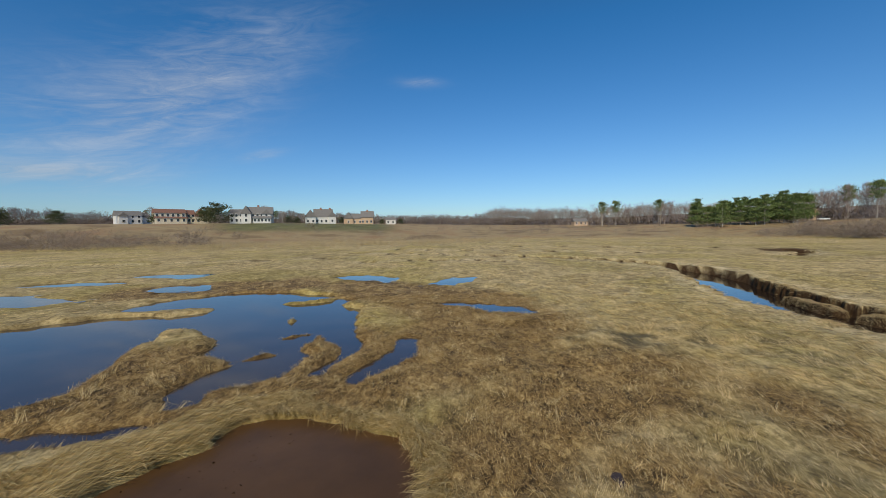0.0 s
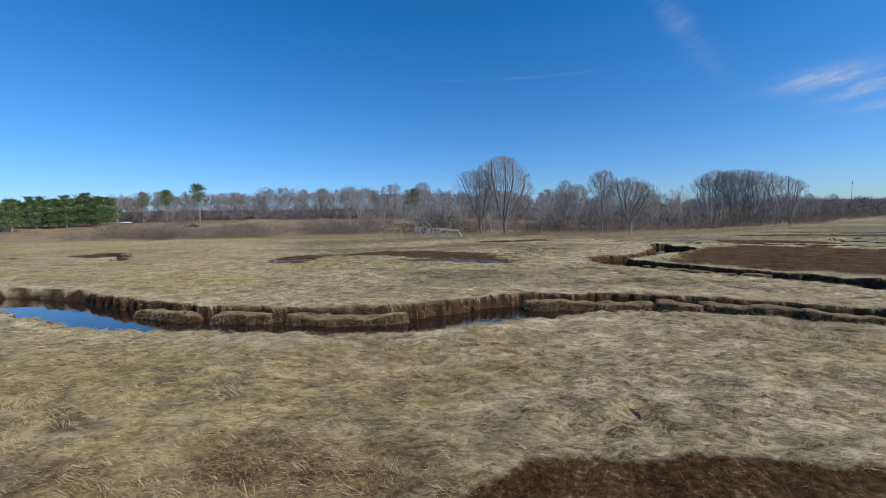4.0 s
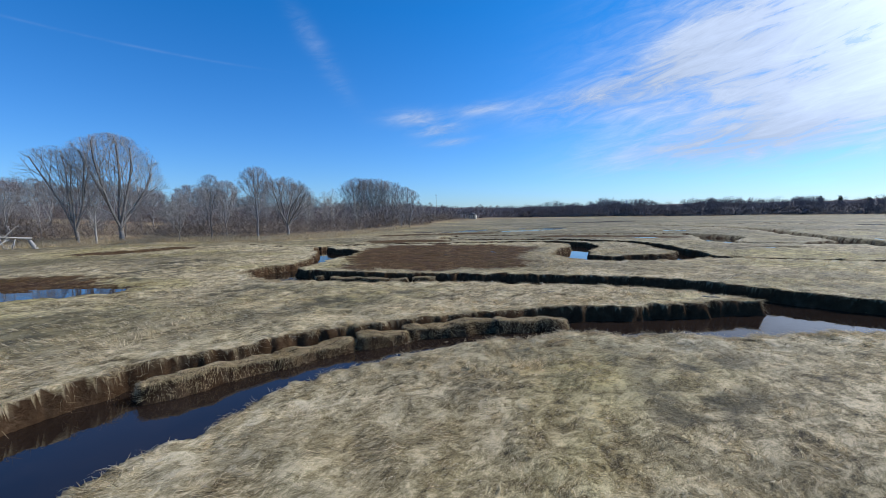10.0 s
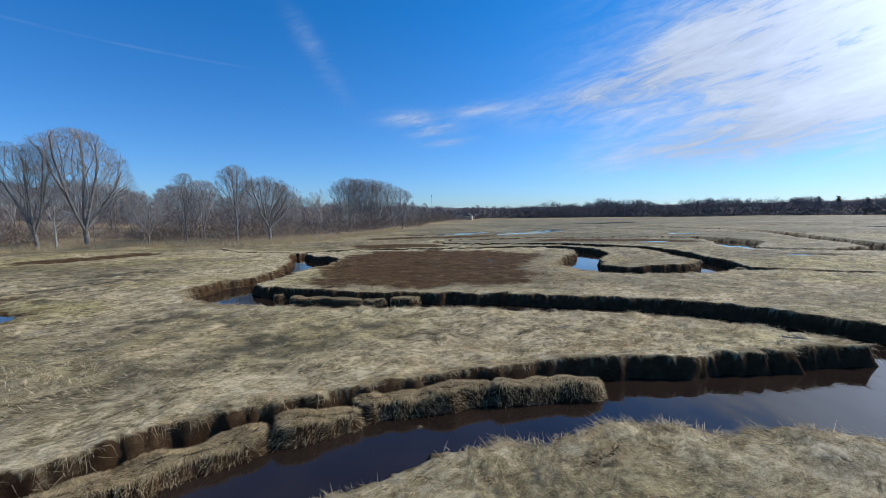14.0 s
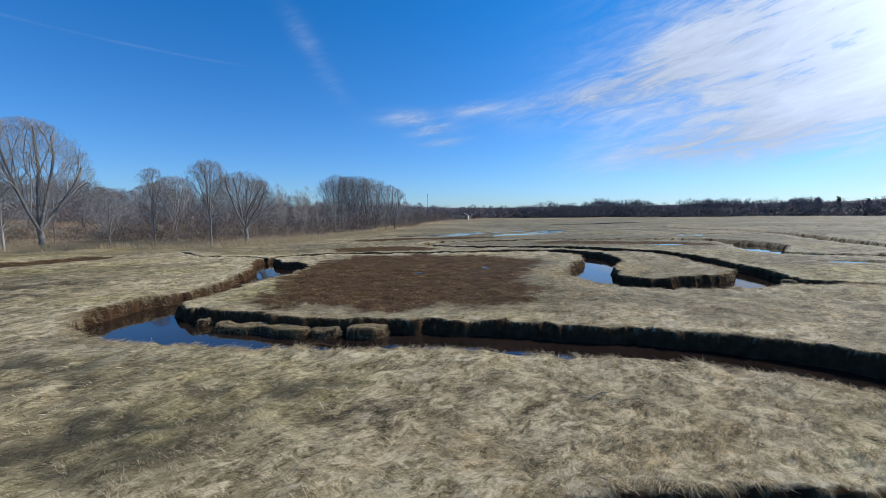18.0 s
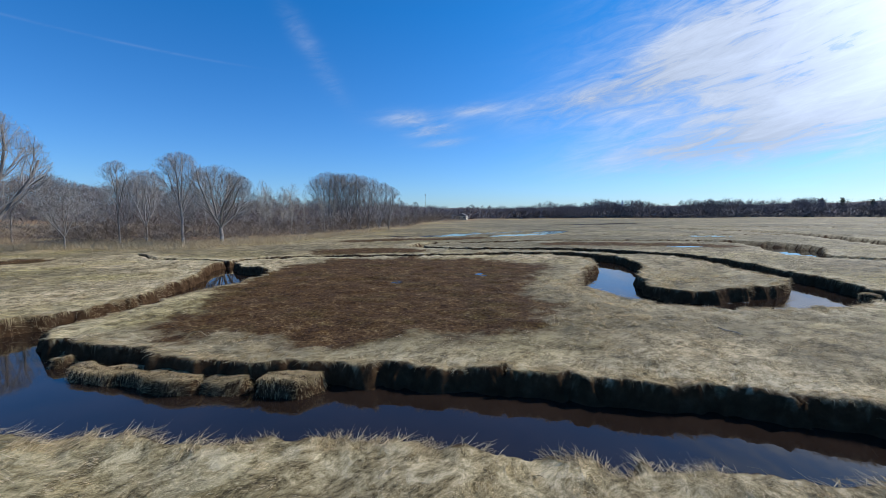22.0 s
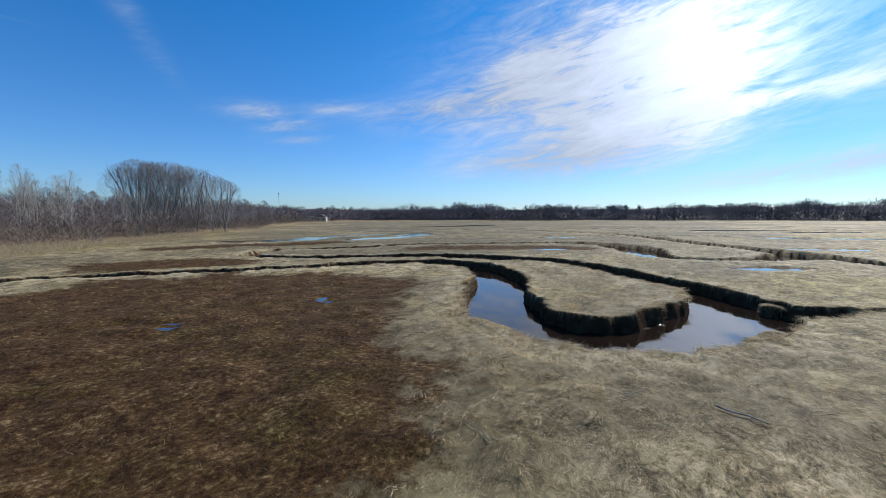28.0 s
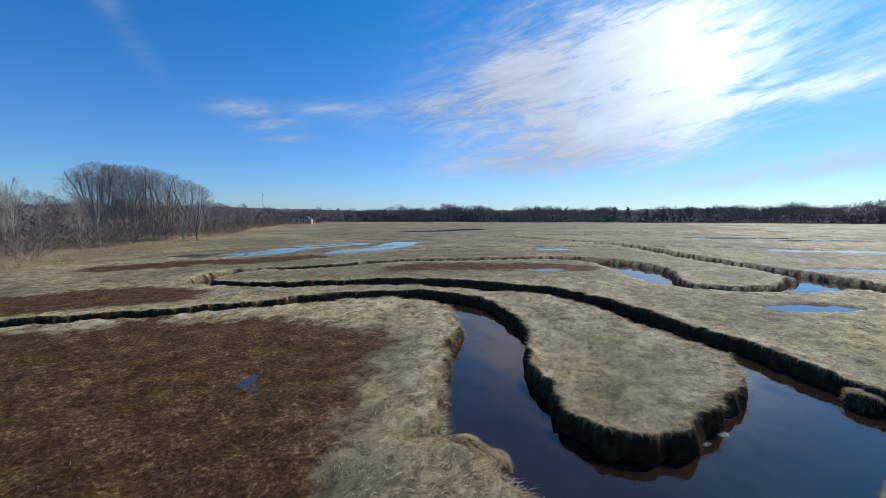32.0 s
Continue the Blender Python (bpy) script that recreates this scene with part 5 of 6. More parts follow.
for k in range(8):
    t = (k + 0.5) / 8
    gx0, gy0 = 136.5 - 10.0 * t + rnd.uniform(-2.5, 2.5), -60.5 - 18.0 * t
    plant_copy(grove_a if k % 2 else grove_b, gx0, gy0, rnd.uniform(0, 360), rnd.uniform(0.97, 1.02) * (0.80 + 0.22 * math.sin(2.9 * (t + 0.12))))

row_a = bare_tree(21, 13.0, "tall", 0.24, "slim bare tree standing in brush", kids=(5, 4, 4, 3))
row_b = bare_tree(22, 12.5, "wood", 0.32, "bare tree with a loose twiggy crown", kids=(6, 5, 4, 3))
row_c = bare_tree(23, 12.5, "pole", 0.17, "pale-stemmed bare birch on the shore", PALE_BARK, (5, 4, 3))
row_d = bare_tree(24, 8.0, "round", 0.24, "small leafless tree in the brush", kids=(6, 5, 4, 3))
plant(row_a, 101, -12, 40)
plant(row_b, 111, -16, 10)
plant(row_c, 121, -40, 70)
plant(row_d, 96, -6, 15)


def on_rise(az, beyond):
    """A place at a bearing, so many metres past the marsh's edge."""
    edge = float(np.interp(az, RISE[:, 0], RISE[:, 1]))
    r = edge + beyond
    return MID_X + r * math.sin(radians(az)), MID_Y + r * math.cos(radians(az))


for k in range(34):
    az = 66 + 42 * (k + rnd.uniform(-0.4, 0.4)) / 33
    x, y = on_rise(az, rnd.choice((9, 16, 24, 34, 46)) + rnd.uniform(-3, 3))
    plant_copy((row_a, row_b, row_d, row_a, row_b)[k % 5], x, y, rnd.uniform(0, 360), rnd.uniform(0.7, 1.12))
for k in range(15):
    plant_copy(row_c, 113 + rnd.uniform(-2, 20), -44 + rnd.uniform(-12, 9), rnd.uniform(0, 360), rnd.uniform(0.6, 0.95))
for k in range(9):
    x, y = on_rise(122.5 + k * 0.9, 12 + 10 * rnd.random())
    plant_copy((row_c, row_a)[k % 2], x, y, rnd.uniform(0, 360), rnd.uniform(0.55, 0.8))

# the tree that fell into the brush
fallen = tagged(new("fallen_tree"), "bleached fallen tree with bare branches lying in brush", "fallen tree")
fx, fy = 95.6, 11.2
fallen.location = (fx, fy, ground_z(fx, fy))
bole, boughs = ([], []), ([], [])
spine = [Vector((0, 1.6, 1.5)), Vector((-0.5, 4.2, 1.75)), Vector((-0.9, 7.2, 2.2)), Vector((-1.0, 10.0, 2.35)), Vector((-0.8, 12.4, 2.6))]
for k, (p, q) in enumerate(zip(spine[:-1], spine[1:])):
    tube(bole, p, q, 0.20 - 0.035 * k, 0.165 - 0.035 * k, 8)


def dead_bough(out, p, d, length, r, level, rr):
    q = p + d * length
    tube(out, p, q, r, r * 0.55, 5)
    if level < 3:
        for _ in range(3):
            o = Vector((rr.gauss(0, 0.6), rr.gauss(0, 0.6), rr.gauss(-0.1, 0.45)))
            start = p.lerp(q, rr.uniform(0.35, 1.0))
            e = (d + o).normalized()
            reach_out = min(length * rr.uniform(0.4, 0.75), (start.z - 0.02) / max(0.05, -e.z) if e.z < 0 else 9)
            dead_bough(out, start, e, reach_out, r * 0.55, level + 1, rr)


rr = random.Random(8)
for k in range(24):
    pos = 0.5 + 3.4 * k / 23
    p = spine[int(pos)].lerp(spine[int(pos) + 1], pos - int(pos))
    d = Vector((rr.uniform(-0.9, 0.3), rr.uniform(-0.3, 0.9), rr.uniform(-1.0, -0.2) if k % 4 else rr.uniform(0.1, 0.6))).normalized()
    dead_bough(boughs, p, d, min(rr.uniform(1.6, 2.8), (p.z - 0.05) / max(0.1, -d.z) if d.z < 0 else 1.6), 0.10, 1, rr)
part_mesh("trunk", to_mesh("trunk", bole, PALE_BARK), fallen, "smooth bleached trunk")
part_mesh("crown", to_mesh("crown", boughs, PALE_BARK), fallen)
stub_root = ([], [])
tube(stub_root, Vector((0, 2.0, 1.52)), Vector((0.3, 1.3, -0.2)), 0.17, 0.32, 8)
part_mesh("root_plate", to_mesh("root_plate", stub_root, BARK), fallen, "torn dark root plate")


def merged(name, templates, placed, mat, label, category, kind="stuff"):
    """One mesh of many small growths: templates of (places, triangles), placed as (which, x, y, z, turn, scale, height scale)."""
    vs, fs, base = [], [], 0
    for which, x, y, z, turn, s, h in placed:
        v, f = templates[which]
        c, n = math.cos(turn), math.sin(turn)
        vs.append(np.stack([x + s * (c * v[:, 0] - n * v[:, 1]), y + s * (n * v[:, 0] + c * v[:, 1]), z + h * v[:, 2]], 1))
        fs.append(f + base)
        base += len(v)
    me = fast_mesh(name, np.concatenate(vs), np.concatenate(fs), mat)
    return tagged(new(name, me), label, category, kind=kind)


def sprays(seed, n, spread, lo, hi, length, width, lean):
    """A growth of thin upward sprays, each one a sliver; unit height."""
    r = np.random.default_rng(seed)
    ang, rad = r.uniform(0, 6.283, n), spread * np.sqrt(r.random(n))
    h = r.uniform(lo, hi, n)
    shape = np.sqrt(np.clip(1 - ((h - 0.55) / 0.6) ** 2, 0.1, 1))
    root = np.stack([rad * shape * np.cos(ang), rad * shape * np.sin(ang), h], 1)
    way = np.stack([np.cos(ang) * lean + r.normal(0, 0.3, n), np.sin(ang) * lean + r.normal(0, 0.3, n), np.abs(r.normal(0.8, 0.35, n))], 1)
    way /= np.linalg.norm(way, axis=1)[:, None]
    side = np.cross(way, r.normal(0, 1, (n, 3)))
    side *= (width * r.uniform(0.5, 1.2, n) / np.linalg.norm(side, axis=1))[:, None]
    tip = root + way * (length * r.uniform(0.5, 1.3, n))[:, None]
    verts = np.stack([root - side, root + side, tip], 1).reshape(-1, 3)
    return verts, np.arange(3 * n).reshape(-1, 3)


def wood_template(seed, habit, kids, stem, sprig, long_):
    """A bare wood tree of unit height: forking limbs as thin strips, and slivers for its twigs."""
    r = np.random.default_rng(seed)
    segs = boughs_of(seed, habit, kids)
    p, q = np.array([a[0][:] for a in segs]), np.array([a[1][:] for a in segs])
    t0, t1, level = (np.array([a[k] for a in segs]) for k in (2, 3, 4))
    fine = level >= len(kids)
    side = np.cross(q - p, r.normal(0, 1, p.shape))
    side /= np.linalg.norm(side, axis=1)[:, None] + 1e-9
    w0, w1 = np.maximum(stem * t0, sprig)[:, None] * side, np.maximum(stem * t1, sprig * 0.8)[:, None] * side
    a = ~fine
    strips = np.stack([p[a] - w0[a], p[a] + w0[a], q[a] + w1[a], q[a] - w1[a]], 1).reshape(-1, 3)
    m = np.arange(int(a.sum()))[:, None] * 4
    faces = np.concatenate([m + [0, 1, 2], m + [0, 2, 3]], 1).reshape(-1, 3)
    way = (q - p)[fine]
    way /= np.linalg.norm(way, axis=1)[:, None] + 1e-9
    tip = p[fine] + way * (long_ * r.uniform(0.6, 1.4, len(way)))[:, None]
    tufts = np.stack([p[fine] - sprig * side[fine], p[fine] + sprig * side[fine], tip], 1).reshape(-1, 3)
    return np.concatenate([strips, tufts]), np.concatenate([faces, np.arange(3 * len(way)).reshape(-1, 3) + len(strips)])


near_woods = [wood_template(100 + k, ("wood", "vase", "wood", "round", "vase", "pole")[k], (5, 4, 3), 0.010, 0.0030, 0.07) for k in range(6)]
woods = [wood_template(120 + k, ("wood", "vase", "wood", "round", "round", "wood")[k], (5, 3), 0.010, 0.0055, 0.10) for k in range(6)]
rw = np.random.default_rng(3)


def woods_between(az0, az1, rows, gap, depth, tall):
    placed = []
    az = az0
    while az < az1:
        start = float(np.interp(az if az <= 180 else az - 360, RISE[:, 0], RISE[:, 3]))
        for row in range(rows):
            a = az + rw.uniform(-0.5, 0.5) * degrees_gap(gap, start)
            rr = start + depth * (row + rw.uniform(-0.35, 0.5))
            x, y = MID_X + rr * math.sin(radians(a)), MID_Y + rr * math.cos(radians(a))
            h = tall * float(np.interp(a, (60, 88, 98, 104, 124, 136, 150), (1, 0.95, 0.8, 0.62, 0.62, 0.72, 0.95))) * rw.uniform(0.7, 1.0) * (0.62 + 0.8 * float(fbm(np.array([x]), np.array([y]), 0.04, 66, 2)[0]))
            placed.append((int(rw.integers(0, 6)), x, y, a, h))
        az += degrees_gap(gap, start)
    zs = land(np.array([p[1] for p in placed]), np.array([p[2] for p in placed]))[0]
    return [(p[0], p[1], p[2], z, rw.uniform(0, 6.28), p[4] * rw.uniform(0.8, 1.2), p[4]) for p, z in zip(placed, zs)]


def degrees_gap(metres, r):
    return math.degrees(metres / r)


merged("woods", near_woods, woods_between(44, 127, 4, 4.4, 12.0, 14.0), WOODS, "bare grey-brown woods on the rising ground", "woods")
merged("woods", woods, woods_between(-62, 5, 4, 3.6, 9.0, 10.5), HAZED_WOODS, "distant woods beyond the houses, tinted for haze", "woods")
merged("woods", woods, woods_between(5, 44, 4, 3.6, 9.0, 13.0), WOODS, "distant bare woods beyond the houses", "woods")
merged("woods", near_woods, woods_between(127, 138, 4, 4.0, 9.0, 14.0), WOODS, "bare grey-brown woods across the marsh", "woods")
merged("woods", woods, woods_between(138, 206, 4, 3.2, 8.0, 15.5), HAZED_WOODS, "distant woods across the marsh, tinted for haze", "woods")
merged("woods", woods, woods_between(206, 250, 3, 5.0, 12.0, 14.0), HAZED_WOODS, "distant woods across the marsh, tinted for haze", "woods")

# brush and reeds along the shore
bushes = [sprays(200 + k, 120, 0.55, 0.0, 0.8, 0.34, 0.006, 0.7) for k in range(5)]


def belt(az0, az1, n, near, far_, lo, hi):
    az = rw.uniform(az0, az1, n)
    edge = np.interp(az, RISE[:, 0], RISE[:, 1])
    r = edge + rw.uniform(near, far_, n)
    x, y = MID_X + r * np.sin(np.radians(az)), MID_Y + r * np.cos(np.radians(az))
    z = land(x, y)[0]
    h = rw.uniform(lo, hi, n) * (0.25 + 1.5 * fbm(x, y, 0.09, 61, 2))
    return [(int(rw.integers(0, 5)), *p) for p in zip(x, y, z, rw.uniform(0, 6.28, n), h * rw.uniform(0.9, 1.6, n), h)]


merged("brush", bushes, belt(56, 118, 520, 3, 26, 1.8, 4.2) + belt(56, 122, 300, 24, 60, 1.5, 3.5), BRUSH, "leafless reddish-brown brush along the shore", "brush")
merged("brush", bushes, belt(-58, -34, 200, -16, 14, 2.4, 5.0) + belt(36, 56, 230, -6, 14, 2.0, 4.6) + belt(-33, 38, 160, 20, 70, 1.2, 3.0), BRUSH,
       "leafless brown brush round the far fields", "brush")
merged("brush", bushes, belt(118, 134, 300, 4, 50, 2.2, 5.0), BRUSH, "leafless brown brush before the far woods", "brush")


def undergrowth(az0, az1, gap, lo, hi, deep=8.0):
    """Thickets that close the foot of the woods."""
    out = []
    az = az0
    while az < az1:
        start = float(np.interp(az if az <= 180 else az - 360, RISE[:, 0], RISE[:, 3]))
        rr_ = start + rw.uniform(-4, deep)
        x, y = MID_X + rr_ * math.sin(radians(az)), MID_Y + rr_ * math.cos(radians(az))
        h = rw.uniform(lo, hi)
        out.append((int(rw.integers(0, 5)), x, y, ground_z(x, y) - 0.2, rw.uniform(0, 6.28), h * rw.uniform(1.0, 1.8), h))
        az += degrees_gap(gap, start) * rw.uniform(0.6, 1.4)
    return out


thickets = [sprays(220 + k, 50, 0.6, 0.0, 0.8, 0.45, 0.035, 0.6) for k in range(5)]
near_thickets = [sprays(230 + k, 110, 0.6, 0.0, 0.8, 0.36, 0.009, 0.6) for k in range(5)]
merged("brush", near_thickets, undergrowth(44, 127, 0.7, 3.0, 8.0, 34.0), WOODS, "bare thicket at the foot of the woods", "brush")
merged("brush", thickets, undergrowth(127, 206, 1.7, 4.0, 9.0) + undergrowth(206, 250, 5.0, 4.0, 8.0), HAZED_WOODS, "thicket at the foot of the far woods, tinted for haze", "brush")
merged("brush", thickets, undergrowth(-62, 44, 1.8, 3.0, 8.0, 20.0), BRUSH, "bare thicket at the foot of the woods", "brush")


def reed_belt(az0, az1, n, near, far_, tall):
    az = rw.uniform(az0, az1, n)
    edge = np.interp(az, RISE[:, 0], RISE[:, 1])
    r = edge + rw.uniform(near, far_, n) * np.clip(0.4 + 1.2 * fbm(az, az, 0.7, 63, 2), 0.3, 1.4)
    x, y = MID_X + r * np.sin(np.radians(az)), MID_Y + r * np.cos(np.radians(az))
    z = land(x, y)[0]
    return blade_mesh("reeds", np.stack([x, y, z - 0.02], 1), unit(rw.uniform(0, 6.28, n)), rw.uniform(0.5, 1.1, n) * tall, rw.uniform(0.02, 0.05, n), rw.uniform(0.4, 0.6, n),
                      rw.uniform(0.75, 0.97, n), REED)


for a0, a1, n, near, far_, tall in ((55, 124, 22000, -11, 4, 1.1), (-40, 6, 17000, -44, 12, 1.3), (6, 40, 5000, -12, 8, 1.2)):
    tagged(new("reeds", reed_belt(a0, a1, n, near, far_, tall)), "pale dry reeds fringing the marsh", "reeds", kind="stuff")


# ---- evergreens ----
def pine(seed, height, width, mat, label, habit="pine"):
    """pine: crown to low down; lone: ragged plates of needles on the upper stem; cedar: broad and round."""
    r = random.Random(seed)
    thing = tagged(new("cedar_tree" if habit == "cedar" else "pine_tree"), label, "tree", "evergreens behind the marsh")
    trunk, limbs = ([], []), ([], [])
    p = Vector((0, 0, -0.2))
    for k in range(4):
        q = Vector((r.uniform(-0.12, 0.12), r.uniform(-0.12, 0.12), height * 0.94 * (k + 1) / 4))
        tube(trunk, p, q, 0.018 * height * (1 - 0.22 * k), 0.018 * height * (1 - 0.22 * (k + 1)) + 0.01, 6)
        p = q
    verts, faces = [], []
    tiers, low = {"pine": (13, 0.10), "lone": (6, 0.52), "cedar": (8, 0.06)}[habit]
    for tier in range(tiers):
        t = (tier + r.uniform(0.2, 0.8)) / tiers
        z = height * (low + (0.97 - low) * t)
        prof = {"pine": 1.0 - 0.78 * t**1.4, "lone": math.sqrt(max(0.05, 1 - (1.5 * t - 0.6) ** 2)), "cedar": math.sqrt(max(0.06, 1 - (1.35 * t - 0.35) ** 2))}[habit]
        reach_out = width * prof * r.uniform(0.6, 1.15)
        for limb_no in range(7):
            if habit == "lone" and r.random() < 0.3:
                continue
            a = 6.283 * (limb_no + r.uniform(0, 0.9)) / 7
            z += r.uniform(-0.35, 0.35) * height / tiers
            out = reach_out * r.uniform(0.45, 1.2)
            tip = Vector((out * math.cos(a), out * math.sin(a), z + 0.16 * out + r.uniform(-0.2, 0.2)))
            tube(limbs, Vector((0, 0, z - 0.05 * out)), tip, 0.05, 0.02, 3)
            for clump in (0.5, 0.8, 1.0):
                c = Vector((0, 0, z)).lerp(tip, clump)
                size = (0.17 if habit == "cedar" else 0.075) * height * r.uniform(0.6, 1.25)
                for s in range(9):
                    o = Vector((r.gauss(0, 1), r.gauss(0, 1), r.gauss(0.15, 0.42))) * size * 0.55
                    d = (o.normalized() + Vector((0, 0, 0.7))).normalized()
                    side = d.cross(Vector((r.gauss(0, 1), r.gauss(0, 1), r.gauss(0, 1)))).normalized() * size * 0.15
                    n0 = len(verts)
                    verts += [c + o - side, c + o + side, c + o + d * size * 0.7]
                    faces.append((n0, n0 + 1, n0 + 2))
    part_mesh("trunk", to_mesh("trunk", trunk, BARK), thing)
    tagged(part_mesh("limbs", to_mesh("limbs", limbs, BARK), thing), kind="stuff")
    part_mesh("needles", to_mesh("needles", (verts, faces), mat), thing)
    return thing


def polar(az, dist):
    return dist * math.sin(radians(az)), dist * math.cos(radians(az))


pine_a = pine(1, 14.0, 3.6, NEEDLES, "dense green pine in a sunlit stand")
pine_b = pine(2, 13.0, 4.0, NEEDLES, "dense green pine in a sunlit stand")
pine_c = pine(3, 17.0, 3.4, NEEDLES, "lone green pine above bare woods", "lone")
plant(pine_a, *polar(32.5, 233))
plant(pine_b, *polar(35.0, 231))
plant(pine_c, *polar(50.6, 214), 0, 1.0)
for k in range(26):
    x, y = polar(32.2 + 10.3 * (k + rnd.uniform(-0.3, 0.3)) / 25, 236 + rnd.uniform(-5, 16))
    plant_copy((pine_a, pine_b)[k % 2], x, y, rnd.uniform(0, 360), rnd.uniform(0.76, 1.04) * (0.84 + 0.009 * k))
for az, dist, s in ((21.8, 262, 0.85), (23.4, 264, 0.88), (28.4, 285, 0.9), (45.4, 250, 0.86), (47.4, 238, 0.9), (77.2, 150, 0.78), (-36.5, 300, 0.5), (-22.6, 300, 0.5)):
    plant_copy(pine_c, *polar(az, dist), rnd.uniform(0, 360), s)
for k in range(7):
    az = 171.0 + 8.0 * rnd.random() if k < 4 else 160 + 36 * rnd.random()
    far_at = *polar(az, 468 + rnd.uniform(-4, 12)), rnd.uniform(0, 360), rnd.uniform(0.62, 0.84)
    if k == 0:
        far_pine = plant(pine(4, 15.5, 3.6, DARK_NEEDLES, "dark pine standing over the far woods"), *far_at)
    else:
        plant_copy(far_pine, *far_at)
cedar = pine(9, 7.2, 5.6, DARK_NEEDLES, "broad dark evergreen beside the houses", "cedar")
plant(cedar, *polar(-29.4, 246), 0, 1.35)
for az, dist, s in ((-35.8, 258, 0.6), (-30.6, 252, 1.1), (-21.0, 256, 0.6), (-20.0, 262, 0.5), (-14.2, 285, 0.6), (-6.0, 275, 0.5), (-8.6, 285, 0.45), (-48, 300, 1.1), (-44, 310, 1.0)):
    plant_copy(cedar, *polar(az, dist), rnd.uniform(0, 360), s)

# bare trees and shrubs between the houses
for az, dist, s in ((-36.0, 266, 0.75), (-35.4, 262, 0.6), (-29.0, 241, 0.62), (-24.0, 268, 0.9), (-21.8, 250, 0.6), (-20.4, 254, 0.55), (-19.2, 258, 0.5), (-14.6, 272, 0.6), (-9.4, 286, 0.6), (-5.0, 280, 0.55)):
    plant_copy((row_b, row_d)[int(dist) % 2], *polar(az, dist), rnd.uniform(0, 360), s)

# ---- houses and other things people made ----
def painted(name, colour, rough=0.6):
    return speckled(name, [tuple(c * 0.86 for c in colour), colour, tuple(min(1, c * 1.06) for c in colour)], 1.5, rough, 0.15, 0.01)


WHITE = painted("white_clapboard", (0.66, 0.66, 0.64))
CREAM = painted("cream_clapboard", (0.66, 0.60, 0.47))
TAN = painted("tan_shingle", (0.52, 0.37, 0.25))
GREY_ROOF = painted("grey_roof", (0.19, 0.185, 0.18), 0.9)
RED_ROOF = painted("red_brown_roof", (0.23, 0.12, 0.09), 0.9)
TRIM = painted("white_trim", (0.8, 0.8, 0.8))
BRICK = painted("chimney_brick", (0.30, 0.15, 0.10), 0.9)
POLE_WOOD = painted("pole_wood", (0.30, 0.25, 0.19), 0.9)
RUBBER = painted("rubber", (0.03, 0.03, 0.03), 0.8)
PANE, pane_nt, pane_b = material("window_glass", 0.06)
pane_b.inputs["Base Color"].default_value = (0.035, 0.045, 0.055, 1)


def box(bm, x0, y0, z0, x1, y1, z1, bevel=0.0):
    made = bmesh.ops.create_cube(bm, size=1.0)["verts"]
    for v in made:
        v.co = Vector((x0 + (v.co.x + 0.5) * (x1 - x0), y0 + (v.co.y + 0.5) * (y1 - y0), z0 + (v.co.z + 0.5) * (z1 - z0)))
    if bevel:
        bmesh.ops.bevel(bm, geom=list({e for v in made for e in v.link_edges}), offset=bevel, segments=1, affect="EDGES")
    return bm


def gable(bm, x0, y0, x1, y1, z, rise, along, over=0.0):
    """A wedge of roof or gable wall: ridge along x or y."""
    x0, y0, x1, y1 = x0 - over, y0 - over, x1 + over, y1 + over
    if along == "x":
        ym = (y0 + y1) / 2
        pts = [(x0, y0, z), (x1, y0, z), (x1, y1, z), (x0, y1, z), (x0, ym, z + rise), (x1, ym, z + rise)]
    else:
        xm = (x0 + x1) / 2
        pts = [(x1, y0, z), (x1, y1, z), (x0, y1, z), (x0, y0, z), (xm, y0, z + rise), (xm, y1, z + rise)]
    v = [bm.verts.new(p) for p in pts]
    for f in ((0, 1, 5, 4), (2, 3, 4, 5), (1, 2, 5), (3, 0, 4), (3, 2, 1, 0)):
        bm.faces.new([v[k] for k in f])
    return bm


def window(thing, x, y, z, w, h):
    """A sash window on a front wall: casing with its pane."""
    bm = bmesh.new()
    box(bm, x - w / 2 - 0.1, y - 0.1, z - 0.12, x + w / 2 + 0.1, y, z)
    box(bm, x - w / 2 - 0.1, y - 0.1, z + h, x + w / 2 + 0.1, y, z + h + 0.12)
    box(bm, x - w / 2 - 0.1, y - 0.1, z, x - w / 2, y, z + h)
    box(bm, x + w / 2, y - 0.1, z, x + w / 2 + 0.1, y, z + h)
    frame_ob = part("window", bm, TRIM, thing)
    part("pane", box(bmesh.new(), x - w / 2, y - 0.05, z, x + w / 2, y - 0.01, z + h), PANE, frame_ob, "dark window glass")


